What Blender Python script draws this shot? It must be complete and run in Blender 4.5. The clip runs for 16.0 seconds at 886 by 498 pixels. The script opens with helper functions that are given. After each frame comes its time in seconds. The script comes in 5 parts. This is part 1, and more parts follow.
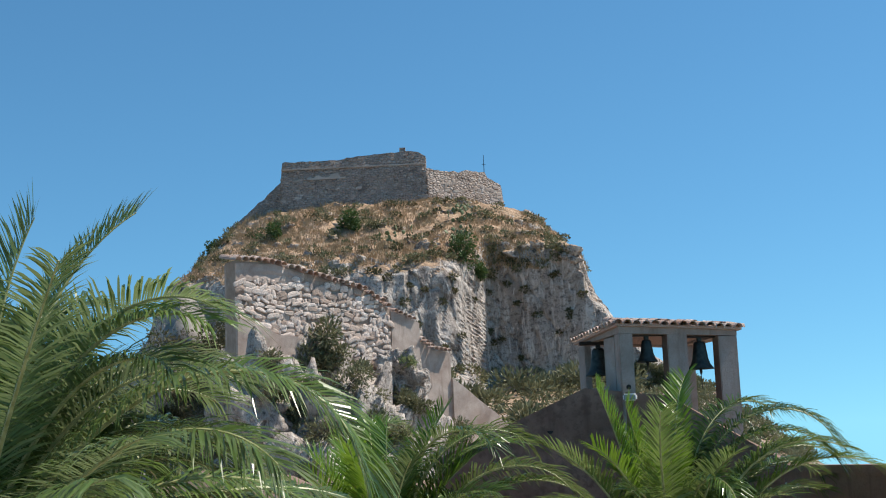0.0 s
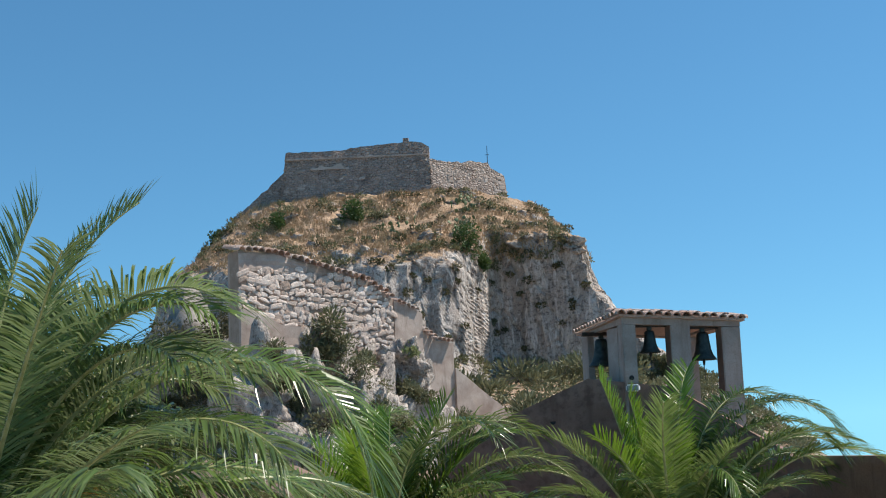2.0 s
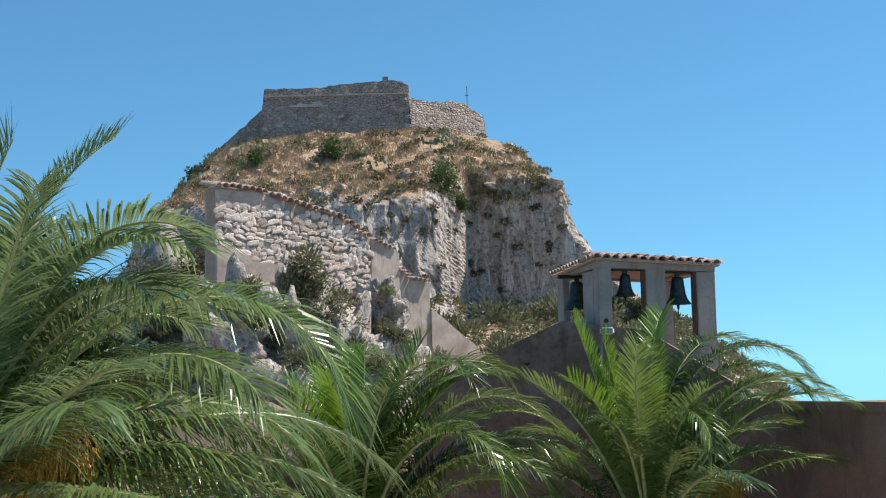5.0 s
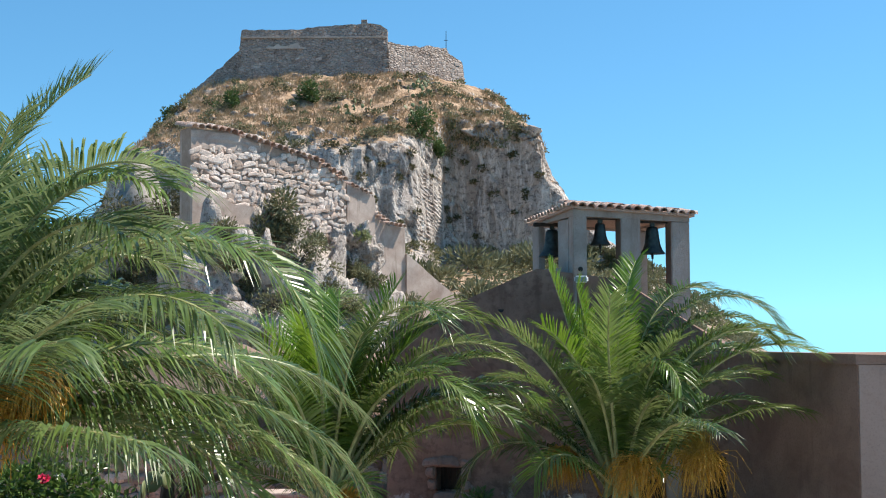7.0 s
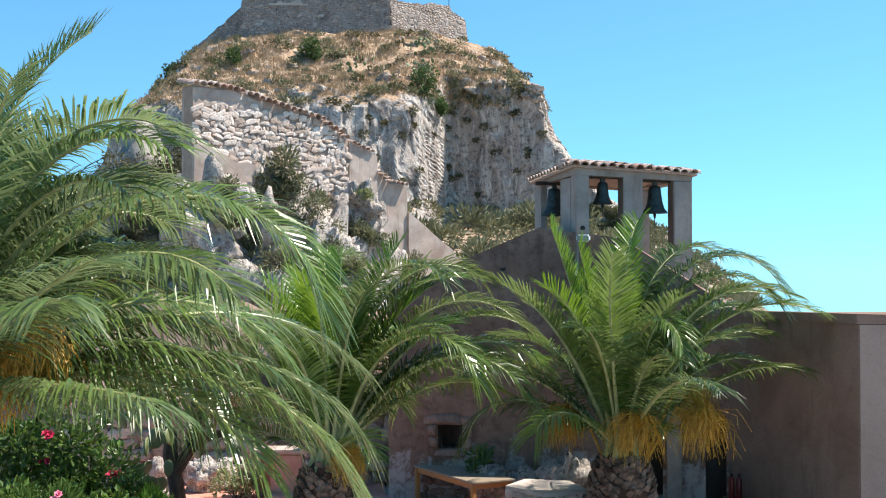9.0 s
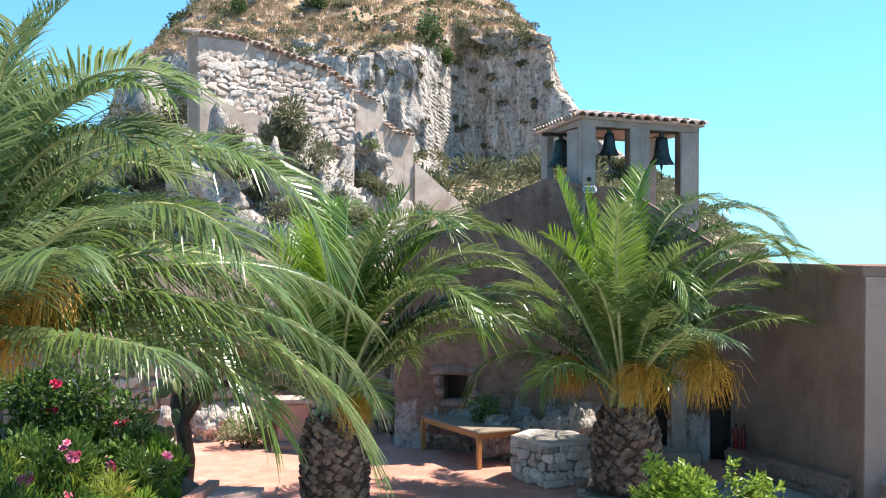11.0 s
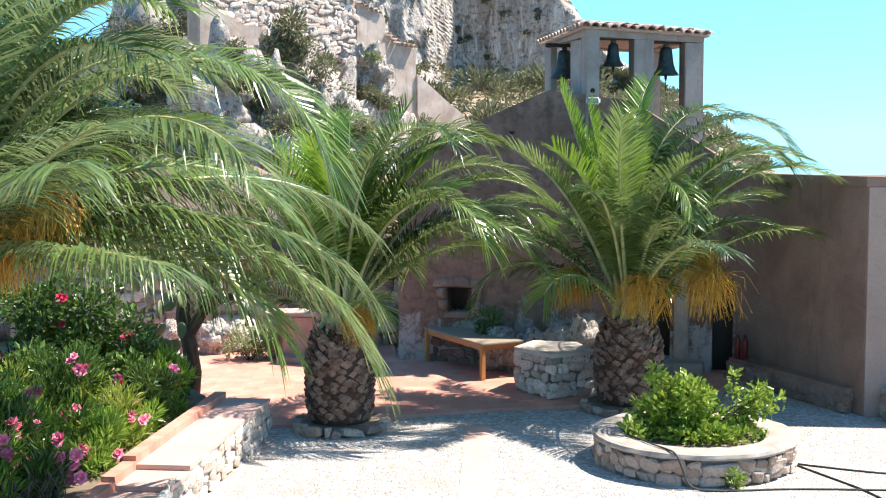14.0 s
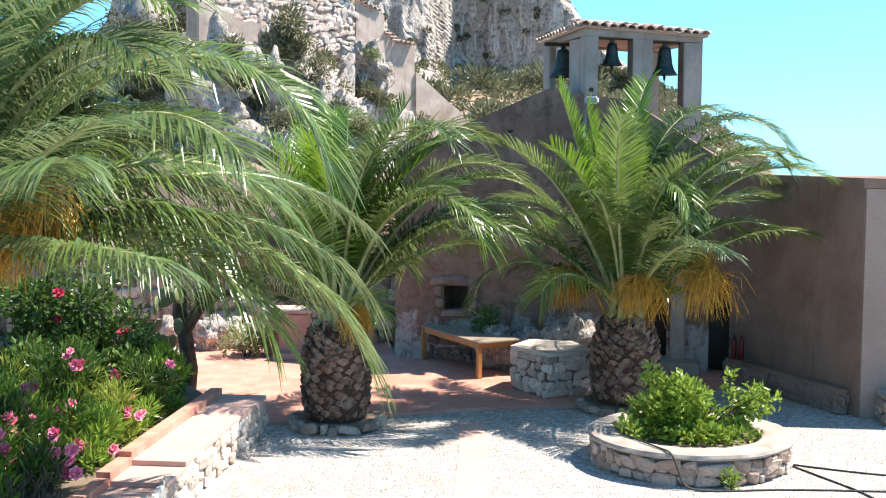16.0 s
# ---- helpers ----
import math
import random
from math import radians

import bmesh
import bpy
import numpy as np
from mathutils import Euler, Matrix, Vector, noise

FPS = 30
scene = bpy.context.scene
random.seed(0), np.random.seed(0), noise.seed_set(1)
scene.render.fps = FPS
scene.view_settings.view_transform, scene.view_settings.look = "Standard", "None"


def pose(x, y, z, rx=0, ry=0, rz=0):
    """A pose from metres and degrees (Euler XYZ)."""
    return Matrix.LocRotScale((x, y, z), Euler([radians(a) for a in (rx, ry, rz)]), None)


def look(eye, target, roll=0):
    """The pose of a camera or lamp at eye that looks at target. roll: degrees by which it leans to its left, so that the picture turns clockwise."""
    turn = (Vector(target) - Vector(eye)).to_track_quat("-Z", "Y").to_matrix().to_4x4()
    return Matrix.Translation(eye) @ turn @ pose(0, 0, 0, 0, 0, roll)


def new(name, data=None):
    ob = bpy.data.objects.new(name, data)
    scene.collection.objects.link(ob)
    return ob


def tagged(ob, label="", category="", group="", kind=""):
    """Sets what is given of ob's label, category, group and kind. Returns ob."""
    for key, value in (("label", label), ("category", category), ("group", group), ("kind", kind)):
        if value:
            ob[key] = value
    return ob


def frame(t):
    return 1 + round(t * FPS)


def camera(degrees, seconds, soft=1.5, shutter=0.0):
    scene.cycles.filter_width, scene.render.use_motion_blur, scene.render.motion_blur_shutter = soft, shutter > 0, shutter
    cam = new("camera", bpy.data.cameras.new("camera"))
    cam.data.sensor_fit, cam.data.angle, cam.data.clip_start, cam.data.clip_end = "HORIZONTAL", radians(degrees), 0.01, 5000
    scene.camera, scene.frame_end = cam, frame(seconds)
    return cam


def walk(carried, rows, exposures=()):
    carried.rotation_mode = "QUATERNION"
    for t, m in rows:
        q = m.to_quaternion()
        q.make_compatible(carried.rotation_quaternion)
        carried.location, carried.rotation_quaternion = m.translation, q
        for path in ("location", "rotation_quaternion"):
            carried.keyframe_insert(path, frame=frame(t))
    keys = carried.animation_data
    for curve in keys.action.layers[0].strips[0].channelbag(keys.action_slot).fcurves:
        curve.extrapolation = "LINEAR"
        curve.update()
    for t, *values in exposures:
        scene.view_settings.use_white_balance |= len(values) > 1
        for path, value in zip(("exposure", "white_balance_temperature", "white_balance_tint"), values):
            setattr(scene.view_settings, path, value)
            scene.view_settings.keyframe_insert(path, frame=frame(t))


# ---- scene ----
cam = camera(38.32, 16.0, soft=1.1)
EYE = (0.0, 0.0, 4.8)
# seconds, heading, tilt, lean in degrees
ROWS = [
    (0.0, 1.656, 8.425, 2.318),
    (0.5, 1.844, 8.331, 2.074),
    (1.0, 1.717, 8.172, 2.085),
    (1.5, 1.593, 8.151, 2.004),
    (2.0, 1.818, 8.005, 2.197),
    (2.5, 1.739, 7.688, 1.951),
    (3.0, 1.521, 7.396, 1.929),
    (3.5, 1.390, 7.003, 1.659),
    (4.0, 1.167, 6.374, 1.565),
    (6.5, 0.188, 3.615, 0.496),
    (7.0, -0.183, 2.845, 0.271),
    (7.5, -0.427, 2.195, 0.290),
    (8.0, -0.431, 1.787, 0.116),
    (8.5, -0.228, 1.456, -0.079),
    (9.0, -0.083, 0.979, 0.083),
    (11.5, 0.269, -1.649, -0.106),
    (12.0, 0.183, -2.027, -0.294),
    (12.5, 0.166, -2.620, -0.226),
    (13.0, 0.224, -3.490, -0.219),
    (13.5, 0.415, -4.340, 0.056),
    (14.0, 0.342, -5.140, 0.244),
    (14.5, 0.000, -6.000, 0.000),
    (15.0, 0.010, -6.119, 0.058),
    (15.5, 0.266, -5.677, -0.085),
    (16.0, 0.220, -5.225, -0.226),
]
walk(cam, [(t, pose(*EYE, 90 + tilt, 0, head) @ pose(0, 0, 0, 0, 0, -lean)) for t, head, tilt, lean in ROWS],
     [(0.0, 0.25), (2.0, 0.25), (4.0, 0.30), (6.5, 0.57), (9.0, 0.88), (11.5, 1.22), (14.0, 1.32), (16.0, 1.30)])

# ---- light ----
SUN_AZ, SUN_EL = radians(78.0), radians(57.0)
world = bpy.data.worlds.new("sky")
scene.world = world
world.use_nodes = True
wn = world.node_tree.nodes
sky = wn.new("ShaderNodeTexSky")
sky.sky_type, sky.sun_disc = "NISHITA", False
sky.sun_elevation, sky.sun_rotation = SUN_EL, SUN_AZ
sky.altitude, sky.air_density, sky.dust_density, sky.ozone_density = 400, 1.0, 0.2, 4.0
wn["Background"].inputs["Strength"].default_value = 0.117
wl = world.node_tree.links
# the haze over the sea keeps the colour of the low sky down to and past the horizon
aim = wn.new("ShaderNodeTexCoord").outputs["Generated"]
split, join = wn.new("ShaderNodeSeparateXYZ"), wn.new("ShaderNodeCombineXYZ")
low, lift = wn.new("ShaderNodeMath"), wn.new("ShaderNodeMath")
low.operation, low.inputs[1].default_value = "MAXIMUM", 0.0
lift.operation, lift.inputs[1].default_value = "ADD", 0.09
wl.new(aim, split.inputs[0])
wl.new(split.outputs[2], low.inputs[0])
wl.new(low.outputs[0], lift.inputs[0])
wl.new(split.outputs[0], join.inputs[0])
wl.new(split.outputs[1], join.inputs[1])
wl.new(lift.outputs[0], join.inputs[2])
wl.new(join.outputs[0], sky.inputs[0])
clear = wn.new("ShaderNodeMix")
clear.data_type, clear.blend_type = "RGBA", "MULTIPLY"
clear.inputs[0].default_value, clear.inputs[7].default_value = 1.0, (0.60, 1.0, 1.04, 1)
wl.new(sky.outputs[0], clear.inputs[6])
wl.new(clear.outputs[2], wn["Background"].inputs["Color"])
sun = new("sun", bpy.data.lights.new("sun", "SUN"))
sun.data.energy, sun.data.angle, sun.data.color = 5.0, radians(0.6), (1.0, 0.93, 0.83)
SUN_DIR = Vector((math.sin(SUN_AZ) * math.cos(SUN_EL), math.cos(SUN_AZ) * math.cos(SUN_EL), math.sin(SUN_EL)))
sun.matrix_world = look(SUN_DIR * 60, (0, 0, 0))


# ---- materials ----
class Nodes:
    """A small wrapper that builds a node material step by step."""

    def __init__(self, name):
        self.mat = bpy.data.materials.new(name)
        self.mat.use_nodes = True
        self.tree = self.mat.node_tree
        self.bsdf = self.tree.nodes["Principled BSDF"]
        self.coord = self.tree.nodes.new("ShaderNodeTexCoord").outputs["Object"]
        self.geo = self.tree.nodes.new("ShaderNodeNewGeometry")

    def link(self, a, b):
        self.tree.links.new(a, b)

    def place(self, sx=1, sy=1, sz=1, source=None):
        m = self.tree.nodes.new("ShaderNodeMapping")
        m.inputs["Scale"].default_value = (sx, sy, sz)
        self.link(source or self.geo.outputs["Position"], m.inputs["Vector"])
        return m.outputs[0]

    def noise(self, scale, detail=5, rough=0.6, at=None, warp=0.0):
        n = self.tree.nodes.new("ShaderNodeTexNoise")
        n.inputs["Scale"].default_value, n.inputs["Detail"].default_value = scale, detail
        n.inputs["Roughness"].default_value, n.inputs["Distortion"].default_value = rough, warp
        self.link(at or self.geo.outputs["Position"], n.inputs["Vector"])
        return n.outputs["Fac"]

    def cells(self, scale, feature="F1", at=None, out="Distance"):
        n = self.tree.nodes.new("ShaderNodeTexVoronoi")
        n.feature = feature
        n.inputs["Scale"].default_value = scale
        self.link(at or self.geo.outputs["Position"], n.inputs["Vector"])
        return n.outputs[out]

    def ramp(self, fac, *stops):
        n = self.tree.nodes.new("ShaderNodeValToRGB")
        while len(n.color_ramp.elements) < len(stops):
            n.color_ramp.elements.new(0.5)
        for e, (p, c) in zip(n.color_ramp.elements, stops):
            e.position = p
            e.color = (*c, 1) if not isinstance(c, (int, float)) else (c, c, c, 1)
        self.link(fac, n.inputs[0])
        return n.outputs[0]

    def mix(self, fac, a, b, kind="MIX"):
        n = self.tree.nodes.new("ShaderNodeMix")
        n.data_type, n.blend_type = "RGBA", kind
        for sock, v in ((n.inputs[0], fac), (n.inputs[6], a), (n.inputs[7], b)):
            if isinstance(v, (int, float)):
                sock.default_value = v
            elif isinstance(v, tuple):
                sock.default_value = (*v, 1)
            else:
                self.link(v, sock)
        return n.outputs[2]

    def math(self, op, a, b=0.0):
        n = self.tree.nodes.new("ShaderNodeMath")
        n.operation = op
        for sock, v in zip(n.inputs, (a, b)):
            if isinstance(v, (int, float)):
                sock.default_value = v
            else:
                self.link(v, sock)
        return n.outputs[0]

    def island(self):
        return self.geo.outputs["Random Per Island"]

    def per_object(self):
        return self.tree.nodes.new("ShaderNodeObjectInfo").outputs["Random"]

    def upward(self):
        n = self.tree.nodes.new("ShaderNodeSeparateXYZ")
        self.link(self.geo.outputs["Normal"], n.inputs[0])
        return n.outputs[2]

    def bump(self, height, strength=0.5, distance=0.02):
        n = self.tree.nodes.new("ShaderNodeBump")
        n.inputs["Strength"].default_value, n.inputs["Distance"].default_value = strength, distance
        self.link(height, n.inputs["Height"])
        self.link(n.outputs[0], self.bsdf.inputs["Normal"])

    def done(self, colour, rough=0.8, metal=0.0, spec=0.4):
        if isinstance(colour, tuple):
            self.bsdf.inputs["Base Color"].default_value = (*colour, 1)
        else:
            self.link(colour, self.bsdf.inputs["Base Color"])
        if isinstance(rough, (int, float)):
            self.bsdf.inputs["Roughness"].default_value = rough
        else:
            self.link(rough, self.bsdf.inputs["Roughness"])
        self.bsdf.inputs["Metallic"].default_value = metal
        self.bsdf.inputs["Specular IOR Level"].default_value = spec
        return self.mat


def cliff_material(name, k=1.0, meadows=0.36):
    n = Nodes(name)
    big = n.noise(0.09 * k, 6, 0.62)
    streak = n.noise(0.55 * k, 7, 0.7, n.place(1, 1, 0.18), 0.6)
    fine = n.noise(2.4 * k, 6, 0.7)
    rock = n.mix(n.ramp(streak, (0.40, 0.0), (0.60, 1.0)), (0.32, 0.265, 0.23), (0.72, 0.63, 0.555))
    rock = n.mix(n.ramp(big, (0.40, 0.0), (0.62, 0.75)), rock, (0.46, 0.405, 0.36))
    # Dark specks paint the shade of crevices and fine pitting.
    rock = n.mix(n.ramp(fine, (0.36, 0.8), (0.50, 0.0)), rock, (0.085, 0.07, 0.06))
    rock = n.mix(n.ramp(n.noise(7.0 * k, 5, 0.75), (0.36, 0.7), (0.45, 0.0)), rock, (0.075, 0.062, 0.055))
    rock = n.mix(n.ramp(n.noise(0.22 * k, 5, 0.6, n.place(1, 1, 0.4), 0.5), (0.58, 0.0), (0.70, 0.4)), rock, (0.46, 0.34, 0.25))
    # Larger dark spots paint shade into pockmarks that are not modelled.
    pit_shade = n.cells(0.85 * k, "F1", n.place(1, 1, 0.7))
    rock = n.mix(n.ramp(n.math("ADD", pit_shade, n.math("MULTIPLY", n.noise(0.35 * k, 3), 0.5)), (0.30, 0.85), (0.37, 0.0)), rock, (0.07, 0.055, 0.048))
    rock = n.mix(n.ramp(n.noise(1.3 * k, 6, 0.75, n.place(1, 1, 0.3), 1.2), (0.53, 0.0), (0.63, 0.7)), rock, (0.78, 0.70, 0.63))
    grass = n.mix(n.ramp(n.noise(0.8 * k, 6, 0.7), (0.36, 0.0), (0.64, 1.0)), (0.32, 0.205, 0.125), (0.56, 0.395, 0.27))
    grass = n.mix(n.ramp(n.noise(0.28 * k, 5, 0.65, warp=0.5), (0.53, 0.0), (0.63, 0.8)), grass, (0.085, 0.085, 0.035))
    slope = n.math("ADD", n.upward(), n.math("MULTIPLY", n.math("SUBTRACT", n.noise(0.5 * k, 5, 0.7), 0.5), 0.9))
    zone = n.tree.nodes.new("ShaderNodeSeparateXYZ")
    n.link(n.geo.outputs["Position"], zone.inputs[0])
    meadow = n.ramp(n.math("MULTIPLY", zone.outputs[2], 0.03), (0.52, 0.0), (0.66, 0.35))
    slope = n.math("ADD", slope, n.math("SUBTRACT", meadow, meadows))
    n.bump(n.math("ADD", n.math("MULTIPLY", streak, 1.0), n.math("MULTIPLY", fine, 0.6)), 1.0, 0.5 / k)
    return n.done(n.mix(n.ramp(slope, (0.42, 0.0), (0.60, 1.0)), rock, grass), 0.92, spec=0.15)


def stone_material(name, dark, light, warm, scale=1.0, per="object"):
    n = Nodes(name)
    rnd = n.per_object() if per == "object" else n.island()
    base = n.mix(n.ramp(rnd, (0.0, 0.0), (1.0, 1.0)), dark, light)
    base = n.mix(n.ramp(n.noise(1.7 * scale, 5, 0.65), (0.45, 0.0), (0.68, 0.8)), base, warm)
    fine = n.noise(22 * scale, 6, 0.7)
    base = n.mix(n.ramp(fine, (0.32, 0.55), (0.5, 0.0)), base, (0.09, 0.08, 0.07))
    n.bump(n.math("ADD", fine, n.noise(6 * scale, 4)), 0.7, 0.03)
    return n.done(base, 0.9, spec=0.2)


def masonry_material(name, dark, light, gap, scale):
    """Rough coursed rubble too far off to build stone by stone."""
    n = Nodes(name)
    wall = n.place(1, 1, 1.5)
    rnd = n.cells(scale, "F1", wall, "Color")
    edge = n.cells(scale, "DISTANCE_TO_EDGE", wall)
    c = n.mix(n.ramp(rnd, (0.15, 0.0), (0.85, 1.0)), dark, light)
    c = n.mix(n.ramp(n.noise(0.35, 5, 0.65, warp=0.4), (0.44, 0.0), (0.62, 0.6)), c, light)
    c = n.mix(n.ramp(n.noise(0.9, 6, 0.7), (0.34, 0.5), (0.44, 0.0)), c, gap)
    c = n.mix(n.ramp(edge, (0.02, 0.4), (0.12, 0.0)), c, gap)
    c = n.mix(n.ramp(n.noise(5.0, 5, 0.7), (0.36, 0.8), (0.46, 0.0)), c, gap)
    n.bump(n.math("ADD", n.ramp(edge, (0.0, 0.0), (0.3, 1.0)), n.noise(4.0, 5, 0.7)), 0.9, 0.18)
    return n.done(c, 0.92, spec=0.15)


def plaster_material(name, low, high, stain, scale=1.0):
    n = Nodes(name)
    cloud = n.noise(0.8 * scale, 6, 0.62, warp=0.4)
    fine = n.noise(26 * scale, 5, 0.7)
    drip = n.noise(2.2 * scale, 5, 0.65, n.place(1, 1, 0.16))
    c = n.mix(n.ramp(cloud, (0.34, 0.0), (0.68, 1.0)), low, high)
    c = n.mix(n.ramp(drip, (0.55, 0.0), (0.74, 0.65)), c, stain)
    c = n.mix(n.ramp(fine, (0.35, 0.35), (0.5, 0.0)), c, stain)
    n.bump(n.math("ADD", n.math("MULTIPLY", cloud, 2.0), fine), 0.45, 0.015)
    return n.done(c, 0.93, spec=0.15)


def washed_plaster_material(name, low, high, stain, wash):
    """Brown render with flaking remains of an old whitewash over its foot."""
    n = Nodes(name)
    cloud, fine = n.noise(0.8, 6, 0.62, warp=0.4), n.noise(26, 5, 0.7)
    c = n.mix(n.ramp(cloud, (0.34, 0.0), (0.68, 1.0)), low, high)
    c = n.mix(n.ramp(n.noise(2.2, 5, 0.65, n.place(1, 1, 0.16)), (0.55, 0.0), (0.74, 0.65)), c, stain)
    zone = n.tree.nodes.new("ShaderNodeSeparateXYZ")
    n.link(n.geo.outputs["Position"], zone.inputs[0])
    rest = n.math("ADD", n.noise(1.5, 6, 0.7, warp=0.3), n.math("MULTIPLY", n.math("SUBTRACT", 1.0, zone.outputs[2]), 0.28))
    c = n.mix(n.ramp(rest, (0.50, 0.0), (0.56, 0.75)), c, wash)
    c = n.mix(n.ramp(n.noise(5.0, 6, 0.75), (0.40, 0.6), (0.52, 0.0)), c, stain)
    n.bump(n.math("ADD", n.math("MULTIPLY", rest, 3.0), fine), 0.5, 0.02)
    return n.done(c, 0.93, spec=0.15)


def leaf_material(name, deep, fresh, pale, rough=0.42, glow=0.25, whole=0.0):
    """whole: how far the tone goes by the whole leaf rather than by each leaflet."""
    n = Nodes(name)
    tone = n.mix(n.math("ADD", n.math("MULTIPLY", n.island(), 1.0 - whole), n.math("MULTIPLY", n.per_object(), whole)), deep, fresh)
    tone = n.mix(n.ramp(n.noise(1.4, 3), (0.52, 0.0), (0.74, 0.7 - 0.5 * whole)), tone, pale)
    mat = n.done(tone, rough, spec=0.45)
    trans = n.tree.nodes.new("ShaderNodeBsdfTranslucent")
    n.link(n.mix(0.5, tone, pale), trans.inputs["Color"])
    mixer = n.tree.nodes.new("ShaderNodeMixShader")
    mixer.inputs[0].default_value = glow
    n.link(n.bsdf.outputs[0], mixer.inputs[1])
    n.link(trans.outputs[0], mixer.inputs[2])
    n.link(mixer.outputs[0], n.tree.nodes["Material Output"].inputs["Surface"])
    return mat


def simple_material(name, a, b, scale=8.0, rough=0.6, metal=0.0, stretch=(1, 1, 1), spec=0.4, relief=0.2):
    n = Nodes(name)
    fac = n.noise(scale, 5, 0.65, n.place(*stretch, source=n.coord))
    n.bump(fac, relief, 0.01)
    return n.done(n.mix(n.ramp(fac, (0.32, 0.0), (0.68, 1.0)), a, b), rough, metal, spec)


def cobble_material():
    n = Nodes("white_pebble_paving")
    edge = n.cells(17.0, "DISTANCE_TO_EDGE")
    rnd = n.cells(17.0, "F1", out="Color")
    tone = n.mix(n.ramp(rnd, (0.1, 0.0), (0.9, 1.0)), (0.31, 0.28, 0.255), (0.69, 0.645, 0.60))
    tone = n.mix(n.ramp(n.noise(0.9, 6, 0.7, warp=0.5), (0.50, 0.0), (0.66, 0.7)), tone, (0.50, 0.36, 0.28))
    tone = n.mix(n.math("MULTIPLY", n.ramp(edge, (0.02, 0.75), (0.13, 0.0)), n.ramp(n.noise(2.6, 4, 0.7), (0.35, 1.0), (0.62, 0.25))), tone, (0.25, 0.21, 0.18))
    tone = n.mix(n.ramp(n.noise(5.0, 5, 0.7), (0.34, 0.5), (0.52, 0.0)), tone, (0.30, 0.25, 0.21))
    n.bump(n.math("ADD", n.ramp(edge, (0.0, 0.0), (0.3, 1.0)), n.math("MULTIPLY", n.noise(3.0, 4), 2.0)), 0.8, 0.02)
    return n.done(tone, 0.8, spec=0.3)


def terracotta_material(name, tile=0.3, fade=0.0):
    n = Nodes(name)
    b = n.tree.nodes.new("ShaderNodeTexBrick")
    b.offset = 0.0
    b.inputs["Scale"].default_value = 1.0
    b.inputs["Brick Width"].default_value, b.inputs["Row Height"].default_value = tile, tile
    b.inputs["Mortar Size"].default_value = 0.006
    b.inputs["Color1"].default_value, b.inputs["Color2"].default_value = (0.50, 0.205, 0.145, 1), (0.58, 0.27, 0.20, 1)
    b.inputs["Mortar"].default_value = (0.40, 0.26, 0.20, 1)
    n.link(n.geo.outputs["Position"], b.inputs["Vector"])
    c = n.mix(n.ramp(n.noise(1.6, 6, 0.65), (0.48, 0.0), (0.7, 0.6)), b.outputs["Color"], (0.62, 0.38, 0.30))
    c = n.mix(n.ramp(n.noise(9, 5, 0.7), (0.3, 0.4), (0.45, 0.0)), c, (0.30, 0.17, 0.12))
    c = n.mix(fade, c, (0.50, 0.385, 0.34))
    n.bump(n.math("SUBTRACT", n.noise(30, 4), b.outputs["Fac"]), 0.35, 0.01)
    return n.done(c, 0.75, spec=0.3)


CLIFF = cliff_material("limestone_and_dry_grass")
OUTCROP = cliff_material("rough_grey_limestone", 2.6, 0.85)
STONE = stone_material("rubble_stone", (0.25, 0.18, 0.14), (0.60, 0.49, 0.405), (0.38, 0.26, 0.195))
PALE_STONE = stone_material("pale_rubble_stone", (0.42, 0.34, 0.28), (0.78, 0.69, 0.60), (0.52, 0.38, 0.30))
RUIN_STONE = stone_material("weathered_rubble_stone", (0.40, 0.30, 0.24), (0.86, 0.73, 0.64), (0.62, 0.46, 0.37))
RUIN_MORTAR = plaster_material("brown_earth_mortar", (0.30, 0.225, 0.175), (0.44, 0.345, 0.28), (0.15, 0.11, 0.085), 3.0)
CASTLE = masonry_material("castle_masonry", (0.37, 0.295, 0.25), (0.52, 0.435, 0.38), (0.12, 0.092, 0.075), 2.6)
PALE_CASTLE = plaster_material("pale_castle_render", (0.40, 0.35, 0.31), (0.54, 0.48, 0.43), (0.28, 0.23, 0.19), 0.8)
CASTLE_BLOCK = stone_material("castle_block", (0.28, 0.225, 0.19), (0.52, 0.44, 0.385), (0.28, 0.22, 0.17), 0.2)
SHADED_CRAG = stone_material("shaded_crag_stone", (0.20, 0.175, 0.155), (0.38, 0.34, 0.30), (0.17, 0.14, 0.115), 0.5)
BANK = stone_material("reddish_earth_and_rock", (0.24, 0.16, 0.125), (0.34, 0.24, 0.19), (0.17, 0.11, 0.085), 0.6)
BOULDER = stone_material("grey_limestone_boulder", (0.40, 0.345, 0.30), (0.58, 0.515, 0.455), (0.26, 0.205, 0.165), 0.35)
MORTAR = plaster_material("lime_mortar", (0.17, 0.14, 0.115), (0.27, 0.225, 0.19), (0.10, 0.08, 0.065), 2.0)
PLASTER = plaster_material("brown_grey_render", (0.194, 0.120, 0.089), (0.301, 0.200, 0.153), (0.116, 0.072, 0.053), 1.0)
CHAPEL_PLASTER = washed_plaster_material("whitewashed_brown_render", (0.185, 0.116, 0.086), (0.290, 0.192, 0.148), (0.112, 0.070, 0.052), (0.46, 0.43, 0.41))
LIT_PLASTER = plaster_material("lit_front_render", (0.29, 0.205, 0.165), (0.39, 0.285, 0.235), (0.20, 0.14, 0.11), 1.0)
TOWER_PLASTER = plaster_material("weathered_grey_render", (0.29, 0.235, 0.20), (0.43, 0.37, 0.33), (0.17, 0.115, 0.082), 1.6)
OLD_PLASTER = plaster_material("pinkish_old_plaster", (0.34, 0.255, 0.21), (0.56, 0.46, 0.395), (0.21, 0.15, 0.115), 1.6)
